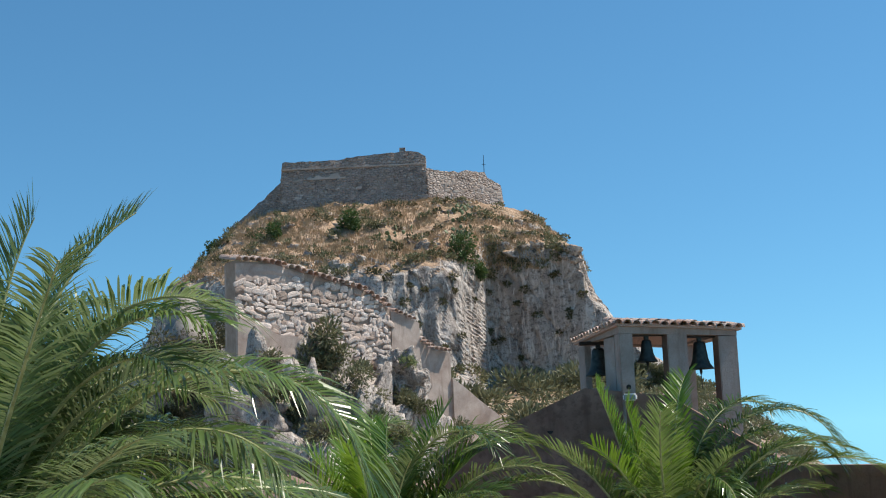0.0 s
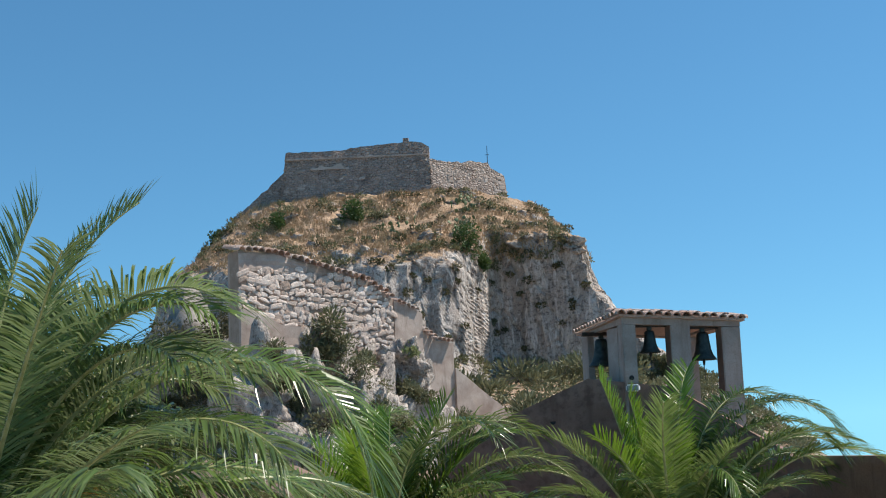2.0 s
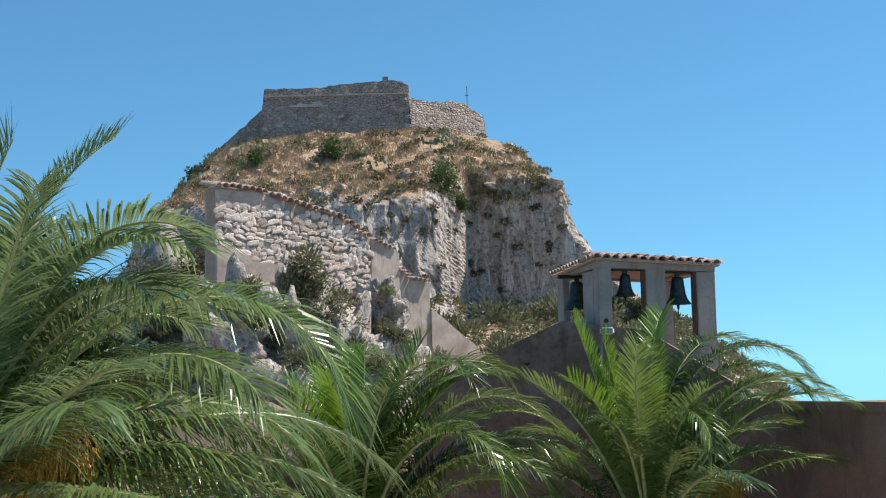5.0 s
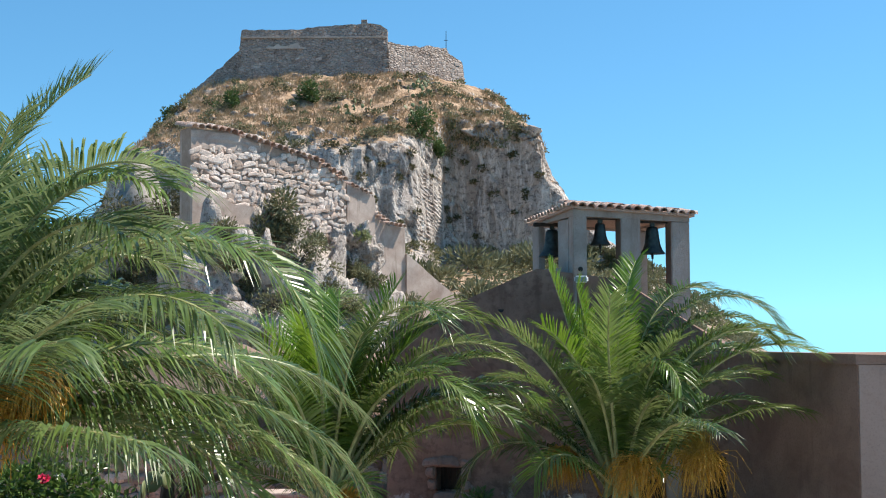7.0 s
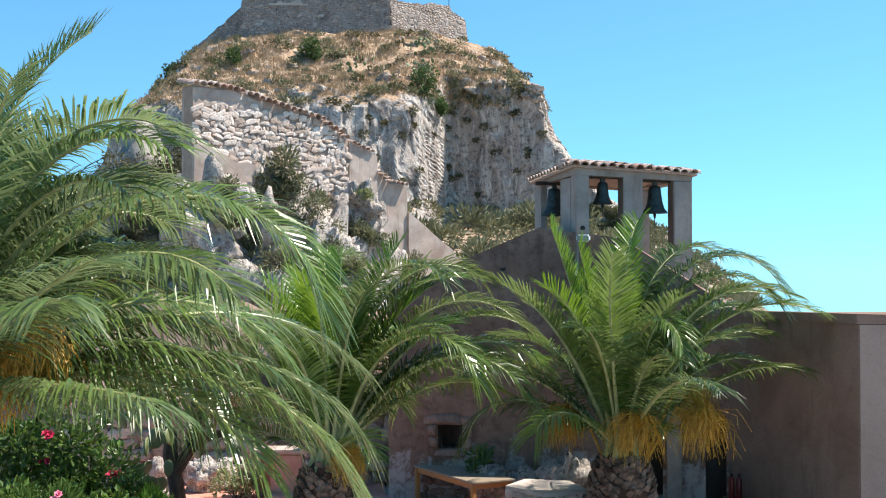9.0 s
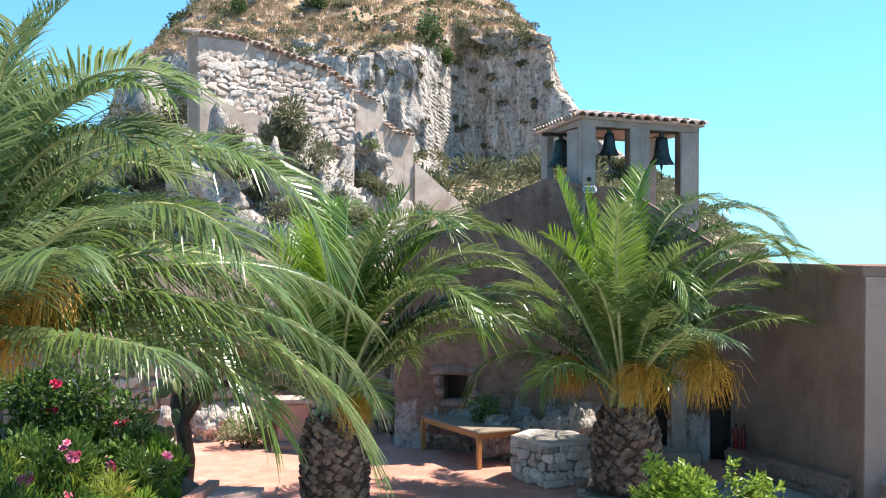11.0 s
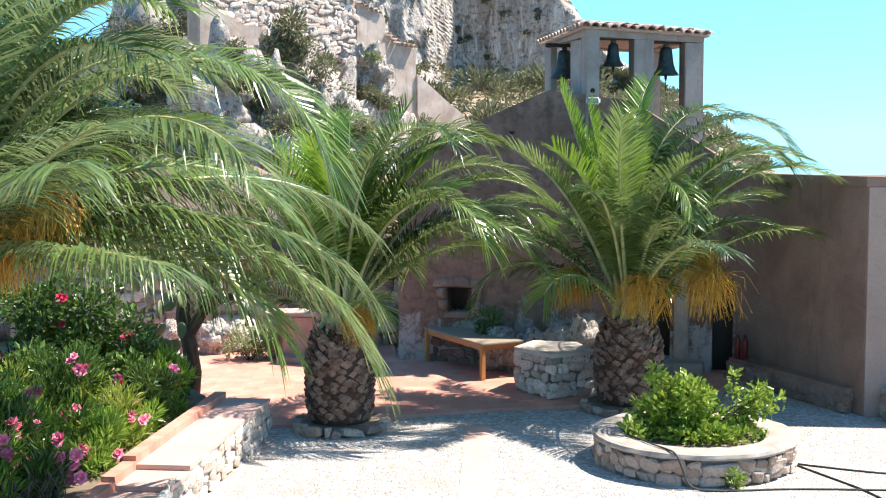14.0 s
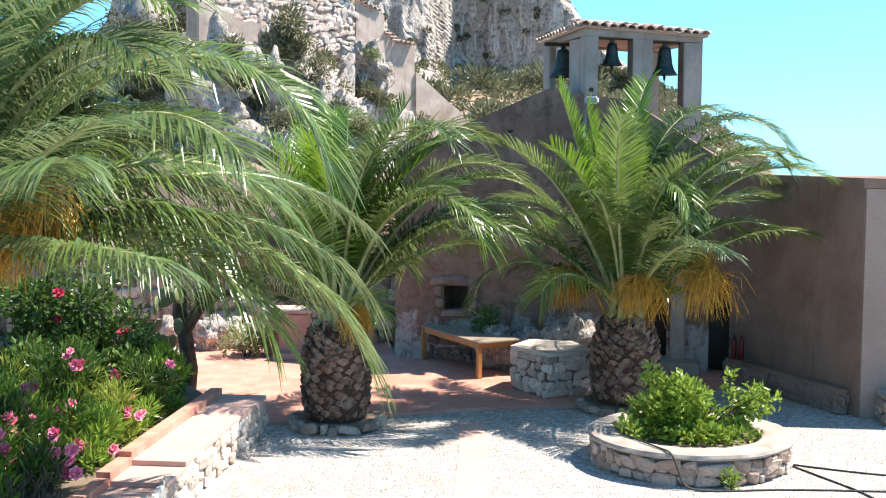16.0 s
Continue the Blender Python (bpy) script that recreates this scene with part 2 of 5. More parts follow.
CAP = plaster_material("cement_coping", (0.30, 0.25, 0.21), (0.45, 0.39, 0.335), (0.20, 0.16, 0.13), 2.5)
SUNLIT_SLAB = plaster_material("sunlit_worn_slab", (0.46, 0.40, 0.35), (0.66, 0.59, 0.52), (0.34, 0.28, 0.24), 2.5)
COBBLE = cobble_material()
TERRACOTTA = terracotta_material("terracotta_floor_tiles")
FADED_TILE = terracotta_material("faded_floor_tiles", 0.3, 0.62)
CLAY = stone_material("clay_roof_tile", (0.40, 0.235, 0.17), (0.70, 0.58, 0.50), (0.56, 0.44, 0.37), 3.0)
EARTH = simple_material("dry_soil", (0.12, 0.085, 0.06), (0.24, 0.18, 0.13), 3.0, 0.95)
DIRT = simple_material("dry_stony_ground", (0.22, 0.18, 0.12), (0.36, 0.29, 0.20), 0.4, 0.95)
FROND = leaf_material("palm_leaf", (0.010, 0.032, 0.005), (0.145, 0.235, 0.032), (0.36, 0.42, 0.17), 0.25, 0.34, 0.68)
FROND_YOUNG = leaf_material("young_palm_leaf", (0.028, 0.085, 0.005), (0.155, 0.29, 0.018), (0.26, 0.37, 0.045), 0.34, 0.42, 0.4)
FROND_DEEP = leaf_material("deep_palm_leaf", (0.010, 0.030, 0.007), (0.155, 0.235, 0.046), (0.42, 0.48, 0.26), 0.24, 0.34, 0.68)
FROND_DRY = leaf_material("dry_palm_leaf", (0.20, 0.15, 0.06), (0.34, 0.25, 0.10), (0.40, 0.32, 0.18), 0.6, 0.2)
RACHIS = simple_material("palm_rachis", (0.20, 0.21, 0.07), (0.44, 0.43, 0.20), 6.0, 0.42)
DATE = simple_material("orange_date_strands", (0.27, 0.12, 0.012), (0.62, 0.34, 0.035), 9.0, 0.5)
TRUNK = simple_material("palm_trunk_fibre", (0.040, 0.021, 0.014), (0.095, 0.050, 0.032), 14.0, 0.95, relief=0.8)
LEAF_BASE = stone_material("cut_leaf_base", (0.060, 0.030, 0.020), (0.29, 0.17, 0.118), (0.40, 0.28, 0.21), 3.0)
BARK = simple_material("dark_bark", (0.035, 0.026, 0.02), (0.10, 0.075, 0.055), 10.0, 0.95, stretch=(1, 1, 0.3), relief=0.9)
ROSE_LEAF = leaf_material("rose_leaf", (0.028, 0.066, 0.014), (0.12, 0.20, 0.036), (0.18, 0.26, 0.06), 0.34)
OLEANDER = leaf_material("oleander_leaf", (0.08, 0.17, 0.02), (0.31, 0.46, 0.06), (0.40, 0.50, 0.11), 0.4, 0.42)
BRIGHT_LEAF = leaf_material("sunlit_rose_leaf", (0.10, 0.18, 0.02), (0.30, 0.41, 0.045), (0.36, 0.44, 0.08), 0.42, 0.35)
OLIVE_LEAF = leaf_material("grey_green_leaf", (0.10, 0.11, 0.055), (0.20, 0.20, 0.10), (0.26, 0.24, 0.13), 0.6)
SCRUB = leaf_material("maquis_leaf", (0.050, 0.056, 0.024), (0.13, 0.118, 0.052), (0.20, 0.165, 0.085), 0.6)
SHRUB_GREEN = leaf_material("green_shrub_leaf", (0.035, 0.075, 0.018), (0.085, 0.14, 0.035), (0.12, 0.17, 0.05), 0.55)
DRY_GRASS = leaf_material("straw_grass", (0.30, 0.19, 0.095), (0.54, 0.38, 0.22), (0.48, 0.37, 0.25), 0.8, 0.2)
CACTUS = leaf_material("cactus_pad", (0.07, 0.10, 0.045), (0.15, 0.18, 0.08), (0.20, 0.20, 0.10), 0.6, 0.0)
LIME_LEAF = leaf_material("lime_shrub_leaf", (0.09, 0.13, 0.016), (0.34, 0.42, 0.05), (0.46, 0.50, 0.12), 0.45, 0.42)
PALE_BUSH = leaf_material("pale_herb_leaf", (0.13, 0.16, 0.055), (0.32, 0.36, 0.15), (0.52, 0.52, 0.32), 0.6, 0.3)
HEARTH = plaster_material("terracotta_wash", (0.40, 0.225, 0.175), (0.56, 0.36, 0.295), (0.28, 0.16, 0.12), 2.0)
PINK = simple_material("pink_petal", (0.72, 0.12, 0.24), (0.85, 0.32, 0.42), 20, 0.6)
RED = simple_material("crimson_petal", (0.50, 0.012, 0.05), (0.66, 0.04, 0.12), 20, 0.6)
WHITE_PETAL = simple_material("white_petal", (0.72, 0.70, 0.50), (0.82, 0.80, 0.68), 20, 0.6)
BRONZE = simple_material("patinated_bronze", (0.03, 0.036, 0.032), (0.07, 0.08, 0.07), 9, 0.5, 0.75)
IRON = simple_material("dark_iron", (0.02, 0.02, 0.02), (0.05, 0.045, 0.04), 20, 0.55, 0.8)
WOOD = simple_material("varnished_table_wood", (0.36, 0.17, 0.055), (0.50, 0.27, 0.10), 5, 0.4, stretch=(1, 8, 8))
WOOD_TOP = simple_material("grey_weathered_tabletop", (0.24, 0.19, 0.14), (0.34, 0.27, 0.20), 6, 0.5, stretch=(1, 8, 8))
DARK_WOOD = simple_material("dark_door_wood", (0.018, 0.012, 0.009), (0.045, 0.03, 0.022), 6, 0.6, stretch=(8, 8, 1))
WHITE_PAINT = simple_material("white_lamp_housing", (0.70, 0.70, 0.68), (0.80, 0.80, 0.78), 10, 0.45)
RED_PAINT = simple_material("red_enamel", (0.10, 0.010, 0.010), (0.16, 0.018, 0.015), 10, 0.35)
RUBBER = simple_material("black_hose_rubber", (0.02, 0.02, 0.018), (0.05, 0.048, 0.042), 20, 0.6)
GLASS = simple_material("lamp_glass", (0.20, 0.22, 0.24), (0.30, 0.32, 0.34), 20, 0.15)


# ---- building helpers ----
def mesh_of(name, verts, faces, material, smooth=False):
    me = bpy.data.meshes.new(name)
    me.from_pydata([tuple(v) for v in verts], [], [tuple(f) for f in faces])
    me.materials.append(material)
    if smooth:
        me.polygons.foreach_set("use_smooth", [True] * len(me.polygons))
    me.update()
    return me


def from_bm(name, bm, material, smooth=False):
    me = bpy.data.meshes.new(name)
    bmesh.ops.recalc_face_normals(bm, faces=bm.faces)
    bm.to_mesh(me)
    bm.free()
    me.materials.append(material)
    if smooth:
        me.polygons.foreach_set("use_smooth", [True] * len(me.polygons))
    return me


def thing(name, at, label, category, group="", kind="", turn=0.0):
    ob = new(name)
    ob.empty_display_size = 0.2
    ob.matrix_world = pose(*at, 0, 0, turn)
    return tagged(ob, label, category, group, kind)


def piece(name, mesh, parent, m=None, label=""):
    """One mesh object under a thing, at the pose m in that thing's own space."""
    ob = new(name, mesh)
    ob.parent = parent
    if m is not None:
        ob.matrix_local = m
    if label:
        ob["label"] = label
    return ob


def part(name, bm, material, parent, label="", smooth=False, m=None):
    return piece(name, from_bm(name, bm, material, smooth), parent, m, label)


def box_bm(x0, x1, y0, y1, z0, z1, bevel=0.0, bm=None):
    bm = bm or bmesh.new()
    made = bmesh.ops.create_cube(bm, size=1.0)["verts"]
    for v in made:
        v.co = Vector(((x0 + x1) / 2 + v.co.x * (x1 - x0), (y0 + y1) / 2 + v.co.y * (y1 - y0), (z0 + z1) / 2 + v.co.z * (z1 - z0)))
    if bevel:
        edges = {e for v in made for e in v.link_edges}
        bmesh.ops.bevel(bm, geom=list(edges), offset=bevel, segments=2, affect="EDGES")
    return bm


def prism_bm(outline, z0, z1, bm=None):
    """A solid over a plan outline; z1 is one height or one for each corner."""
    bm = bm or bmesh.new()
    tops = z1 if isinstance(z1, (list, tuple)) else [z1] * len(outline)
    low = [bm.verts.new((x, y, z0)) for x, y in outline]
    high = [bm.verts.new((x, y, z)) for (x, y), z in zip(outline, tops)]
    bm.faces.new(low[::-1])
    bm.faces.new(high)
    for i in range(len(outline)):
        j = (i + 1) % len(outline)
        bm.faces.new((low[i], low[j], high[j], high[i]))
    return bm


def lathe_bm(profile, steps=24, bm=None):
    bm = bm or bmesh.new()
    rings = [[bm.verts.new((r * math.cos(2 * math.pi * k / steps), r * math.sin(2 * math.pi * k / steps), z)) for k in range(steps)] for r, z in profile]
    for a, b in zip(rings, rings[1:]):
        for k in range(steps):
            bm.faces.new((a[k], a[(k + 1) % steps], b[(k + 1) % steps], b[k]))
    bm.faces.new(rings[0][::-1])
    bm.faces.new(rings[-1])
    return bm


def tube(points, radii, sides=6):
    """Vertices and faces of a tube along points."""
    verts, faces = [], []
    pts = [Vector(p) for p in points]
    for i, p in enumerate(pts):
        d = (pts[min(i + 1, len(pts) - 1)] - pts[max(i - 1, 0)]).normalized()
        a = d.cross(Vector((0.3, 0.2, 1.0))).normalized()
        b = d.cross(a)
        for k in range(sides):
            w = 2 * math.pi * k / sides
            verts.append(p + (a * math.cos(w) + b * math.sin(w)) * radii[i])
    for i in range(len(pts) - 1):
        for k in range(sides):
            j = (k + 1) % sides
            faces.append((i * sides + k, i * sides + j, (i + 1) * sides + j, (i + 1) * sides + k))
    faces.append(tuple(range(sides))[::-1])
    faces.append(tuple((len(pts) - 1) * sides + k for k in range(sides)))
    return verts, faces


def profile_at(prof, u):
    for (a, za), (b, zb) in zip(prof, prof[1:]):
        if a <= u <= b:
            return za + (zb - za) * (u - a) / (b - a)
    return prof[-1][1] if u > prof[-1][0] else prof[0][1]


def profile_wall(prof, z0, y0, y1, step=0.25, rough=0.03):
    bm = bmesh.new()
    us = sorted({round(u, 3) for u, _ in prof} | {round(prof[0][0] + step * k, 3) for k in range(int((prof[-1][0] - prof[0][0]) / step) + 1)})
    rows = []
    for u in us:
        z = profile_at(prof, u) + rough * noise.noise(Vector((u * 2.1, 0, z0)))
        row = [bm.verts.new((u, y0 + 0.03 * noise.noise(Vector((u, f * 4, 1))) * (rough > 0), z0 + (z - z0) * f)) for f in (0, 0.2, 0.4, 0.6, 0.8, 1.0)]
        row += [bm.verts.new((u, y1, z)), bm.verts.new((u, y1, z0))]
        rows.append(row)
    for a, b in zip(rows, rows[1:]):
        for j in range(8):
            k = (j + 1) % 8
            bm.faces.new((a[j], b[j], b[k], a[k]))
    bm.faces.new(rows[0])
    bm.faces.new(rows[-1][::-1])
    return bm


def stone_meshes(name, material, count, rng, bevel=0.2, rough=0.2):
    """A few irregular rounded stones of unit size, to be shared."""
    made = []
    for _ in range(count):
        bm = box_bm(-0.5, 0.5, -0.5, 0.5, -0.5, 0.5)
        for v in bm.verts:
            v.co += Vector([rng.uniform(-1, 1) * rough for _ in range(3)])
        bmesh.ops.bevel(bm, geom=list(bm.edges), offset=bevel, segments=1, affect="EDGES")
        made.append(from_bm(name, bm, material))
    return made


def rubble(parent, meshes, surface, width, height, size, rng, depth=0.16, inside=None, name="stone", gap=0.97, limit=300, wild=0.22):
    """Stones in uneven courses over a surface(u, v) that gives place, along, out; both in the parent's space."""
    v, made = 0.0, 0
    while v < height - size * 0.2:
        h = size * rng.uniform(0.55, 0.9)
        u = rng.uniform(-0.4, 0.0) * size
        while u < width:
            w = size * rng.choice((0.45, 0.7, 0.9, 1.1, 1.4, 1.75)) * rng.uniform(0.85, 1.15)
            uc, vc = u + w / 2, v + h / 2
            u += w
            vc = min(vc, height - h * 0.45)
            if uc < 0.0 or uc > width or (inside and not inside(uc, vc)) or made >= limit:
                continue
            at, along, out = surface(uc, min(height - h * 0.4, max(h * 0.4, vc + rng.uniform(-wild, wild) * h)))
            up = out.cross(along)
            d = depth * rng.uniform(0.7, 1.25)
            m = Matrix((along, -out, up)).transposed().to_4x4() @ pose(0, 0, 0, 0, rng.uniform(-70, 70) * wild, 0) @ Matrix.Diagonal((w * gap, d, h * gap * rng.uniform(0.85, 1.2), 1))
            m.translation = at + out * rng.uniform(-0.02, 0.03)
            piece(name, rng.choice(meshes), parent, m)
            made += 1
        v += h


def flat_surface(origin, along, out):
    o, a, n = Vector(origin), Vector(along).normalized(), Vector(out).normalized()
    up = n.cross(a)
    return lambda u, v: (o + a * u + up * v, a, n)


def leaf_cloud(rng, blobs, count, size, narrow=0.5, lift=0.3, shell=0.55, point=1.0):
    """Many small bent leaves in overlapping uneven blobs (x, y, z, rx, ry, rz)."""
    verts, faces = [], []
    weights = [b[3] * b[4] * b[5] for b in blobs]
    for _ in range(count):
        x, y, z, rx, ry, rz = rng.choices(blobs, weights)[0]
        d = Vector((rng.gauss(0, 1), rng.gauss(0, 1), rng.gauss(0, 1))).normalized()
        r = shell + (1 - shell) * rng.random() if rng.random() < 0.8 else rng.random()
        wob = 1.0 + 0.35 * noise.noise(Vector((d.x * 2 + x, d.y * 2 + y, d.z * 2 + z)))
        p = Vector((x + d.x * rx * r * wob, y + d.y * ry * r * wob, z + d.z * rz * r * wob))
        out = (d + Vector((rng.gauss(0, 0.5), rng.gauss(0, 0.5), lift + rng.gauss(0, 0.5)))).normalized()
        side = out.cross(Vector((rng.gauss(0, 1), rng.gauss(0, 1), rng.gauss(0, 1)))).normalized()
        n = out.cross(side)
        ln = size * rng.uniform(0.6, 1.35)
        w = ln * narrow * 0.5
        k = len(verts)
        verts += [p, p + out * ln * 0.5 + side * w + n * w * 0.3, p + out * ln * point - n * ln * 0.12, p + out * ln * 0.5 - side * w + n * w * 0.3]
        faces += [(k, k + 1, k + 2), (k, k + 2, k + 3)]
    return verts, faces


def clumps(rng, blobs, n=6):
    """Breaks each blob into smaller, uneven ones, so that a plant has gaps and a ragged outline."""
    made = []
    for x, y, z, rx, ry, rz in blobs:
        for _ in range(n):
            k = rng.uniform(0.35, 0.6)
            made.append((x + rng.uniform(-0.75, 0.75) * rx, y + rng.uniform(-0.75, 0.75) * ry, z + rng.uniform(-0.7, 0.85) * rz, rx * k, ry * k, rz * k))
    return made


def twigs(rng, blobs, base, count, radius):
    verts, faces = [], []
    for _ in range(count):
        x, y, z, rx, ry, rz = rng.choice(blobs)
        end = Vector((x + rng.uniform(-0.6, 0.6) * rx, y + rng.uniform(-0.6, 0.6) * ry, z + rng.uniform(-0.3, 0.7) * rz))
        b = Vector(base) + Vector((rng.uniform(-1, 1) * radius * 5, rng.uniform(-1, 1) * radius * 5, 0))
        mid = (b + end) / 2 + Vector((rng.uniform(-1, 1) * rx * 0.2, rng.uniform(-1, 1) * ry * 0.2, 0.1 * rz))
        v, f = tube([b, mid, end], [radius, radius * 0.7, radius * 0.3], 4)
        k = len(verts)
        verts += v
        faces += [tuple(i + k for i in q) for q in f]
    return verts, faces


def shrub(name, at, blobs, count, size, material, label, rng, category="shrub", narrow=0.5, stem=0.012, group="", lift=0.3):
    ob = thing(name, at, label, category, group)
    blobs = clumps(rng, blobs)
    tagged(piece("twig", mesh_of("twig", *twigs(rng, blobs, (0, 0, -0.02), 14, stem), BARK), ob), kind="stuff")
    piece("foliage", mesh_of("foliage", *leaf_cloud(rng, blobs, count, size, narrow, lift), material), ob)
    return ob


def petals(rng, radius, material, name="blossom"):
    verts, faces = [], []
    for ring, (n, tilt, s) in enumerate(((6, 0.35, 1.0), (5, 0.9, 0.75))):
        for k in range(n):
            w = 2 * math.pi * (k + 0.4 * ring) / n
            o = Vector((math.cos(w) * math.cos(tilt), math.sin(w) * math.cos(tilt), math.sin(tilt))) * radius * s
            t = Vector((-math.sin(w), math.cos(w), 0)) * radius * 0.45 * s
            i = len(verts)
            verts += [Vector((0, 0, 0)), o * 0.6 + t, o + Vector((0, 0, radius * 0.1)), o * 0.6 - t]
            faces += [(i, i + 1, i + 2), (i, i + 2, i + 3)]
    return mesh_of(name, verts, faces, material)


rng = random.Random(7)


# ---- ground ----
def sheet(name, outline, z, material, label, category, thick=0.3):
    ob = new(name, from_bm(name, prism_bm(outline, z - thick, z), material))
    return tagged(ob, label, category, kind="structure")


def build_ground():
    """The hilltop, level round the chapel, falling away to the coast on all sides."""
    def axis(lo, hi):
        return [lo - s for s in (4200, 2000, 900, 400, 180, 80, 35, 15, 5)] + [lo + (hi - lo) * k / 12 for k in range(13)] + [hi + s for s in (5, 15, 35, 80, 180, 400, 900, 2000, 4200)]

    xs, ys = axis(-80, 14), axis(-25, 230)
    verts = []
    for y in ys:
        for x in xs:
            d = math.hypot(max(-80 - x, 0, x - 14), max(-25 - y, 0, y - 230))
            verts.append((x, y, -0.06 - min(330, 0.62 * d) + (0.06 * d if d > 1200 else 0) * noise.noise(Vector((x * 0.002, y * 0.002, 0)))))
    n = len(xs)
    faces = [(j * n + i, j * n + i + 1, (j + 1) * n + i + 1, (j + 1) * n + i) for j in range(len(ys) - 1) for i in range(n - 1)]
    tagged(new("ground", mesh_of("ground", verts, faces, DIRT)), "dry stony ground of the hilltop", "ground", kind="structure")


build_ground()
sheet("courtyard", [(-9, -3), (14, -3), (14, 30), (-9, 30)], 0.0, COBBLE, "courtyard paved with small white pebbles", "paving", 0.05)
sheet("terrace", [(-7, 20.35), (-2.6, 20.6), (-0.8, 21.3), (1.0, 21.85), (2.5, 22.05), (4.3, 22.7), (5.2, 23.6), (6.0, 24.6), (6.0, 25.2), (-1.2, 27.2), (-1.3, 29.0), (-7, 29.0)],
      0.06, TERRACOTTA, "terrace of worn terracotta tiles", "terrace", 0.1)
sheet("paved_strip", [(-0.28, 8), (0.28, 8), (0.62, 18.9), (0.62, 20.8), (0.2, 20.8), (0.18, 18.9)], 0.008, FADED_TILE, "narrow strip of faded terracotta tiles", "paving", 0.04)


# ---- the hill ----
def smooth(a, b, x):
    t = min(1.0, max(0.0, (x - a) / (b - a)))
    return t * t * (3 - 2 * t)


# height, left end, right end, reach to the front and to the back
HILL = [(-40.0, -90, 70, 100), (-2.0, -56, 33, 88), (1.6, -50, 29, 72), (5.0, -45, 26.2, 52), (7.2, -42, 24.2, 41), (8.7, -40, 21.8, 33), (10.5, -38, 18.4, 29.6), (12.6, -36.5, 16.3, 29.0),
        (17.3, -34, 12.2, 28.3), (19.0, -33.4, 11.7, 27.8), (20.6, -32.8, 11.2, 26.5), (22.4, -30.9, 10.5, 23.5), (24.4, -29.4, 9.4, 20), (26.4, -27.6, 7.7, 16.5), (28.0, -26.0, 6.2, 13.5), (29.0, -24.5, 4.0, 11.0), (29.3, -15, -3, 5)]
HILL_Y = 140.0


def hill_ring(z):
    for a, b in zip(HILL, HILL[1:]):
        if z <= b[0]:
            k = (z - a[0]) / (b[0] - a[0])
            return [p + (q - p) * k for p, q in zip(a[1:], b[1:])]
    return HILL[-1][1:]


def hill_point(w, z):
    """A point of the hill's skin at the angle w (0 right, quarter turn to the front)."""
    left, right, reach = hill_ring(z)
    c, s = math.cos(w), math.sin(w)
    n = 0.78
    x = (left + right) / 2 + (right - left) / 2 * math.copysign(abs(c) ** n, c)
    y = HILL_Y - reach * math.copysign(abs(s) ** n, s)
    far = smooth(0.0, 2.0, x)
    if s > 0:
        band = smooth(6, 10, z) * (1 - smooth(19.5, 24.5, z))
        y -= 2.0 * band * smooth(-14, -8, x) * (1 - smooth(-3.0, 0.5, x))
        # a bay cut upright into the slope, with a level back wall
        back = 120.0 - 0.25 * (x - 1.0)
        bay = smooth(-2.0, 1.2, x + 0.6 * noise.noise(Vector((3.1, 0.7, z * 0.15)))) * (1 - smooth(right - 2.6, right - 0.3, x))
        brow = smooth(21.5, 25.0, z)
        y += ((1 - brow) * back + brow * max(y, back) - y) * bay * smooth(6, 10, z)
    p = Vector((x, y, z))
    steep = smooth(6, 9, z) * (1 - smooth(20.0 + 3.0 * far, 24.0 + 1.0 * far, z))
    f = noise.fractal(Vector((x * 0.18, y * 0.18, z * 0.045)), 1.0, 2.0, 4) * 1.6
    g = abs(noise.noise(Vector((x * 0.5, y * 0.5, z * 0.07)))) * 2.4
    h = noise.fractal(Vector((x * 0.75, y * 0.75, z * 0.2)), 0.9, 2.1, 2) * 0.5
    out = Vector((c, -s, 0.0))
    h += noise.fractal(Vector((x * 0.3, y * 0.3, z * 0.36)), 0.9, 2.1, 3) * 0.75 * steep
    near, cell = noise.voronoi(Vector((x * 0.55, y * 0.55, z * 0.26)) + Vector((f, h, g)) * 0.25)
    crack = 1.0 - smooth(0.0, 0.16, near[1] - near[0])
    block = noise.cell(cell[0] * 3.7)
    p += out * (f * (0.35 - 0.05 * steep) + (1.0 - g) * (0.34 - 0.2 * far) * steep + h * (0.6 - 0.15 * steep) + (0.2 * block - 0.22 * crack) * steep)
    p.z += (noise.fractal(Vector((x * 0.23, y * 0.23, 5.0)), 1.0, 2.0, 5) * 0.6) * (1 - 0.85 * steep)
    return p


def build_hill():
    angles = [math.pi * (0.5 - 0.55 * math.cos(math.pi * k / 860)) for k in range(861)]
    angles += [math.pi * (1.05 + 0.9 * k / 40) for k in range(1, 40)]
    levels = [-40, -25, -12] + [-2 + 9 * (k / 24) for k in range(24)] + [7 + 15.5 * (k / 84) for k in range(84)] + [22.5 + 6.8 * (k / 40) for k in range(41)]
    verts, faces, n = [], [], len(angles)
    for z in levels:
        verts += [hill_point(w, z) for w in angles]
    for i in range(len(levels) - 1):
        for k in range(n):
            j = (k + 1) % n
            faces.append((i * n + k, (i + 1) * n + k, (i + 1) * n + j, i * n + j))
    faces.append(tuple((len(levels) - 1) * n + k for k in range(n))[::-1])
    ob = new("hill", mesh_of("hill", verts, faces, CLIFF))
    tagged(ob, "steep limestone crag with dry grass on its upper slope", "hill", kind="structure")


build_hill()


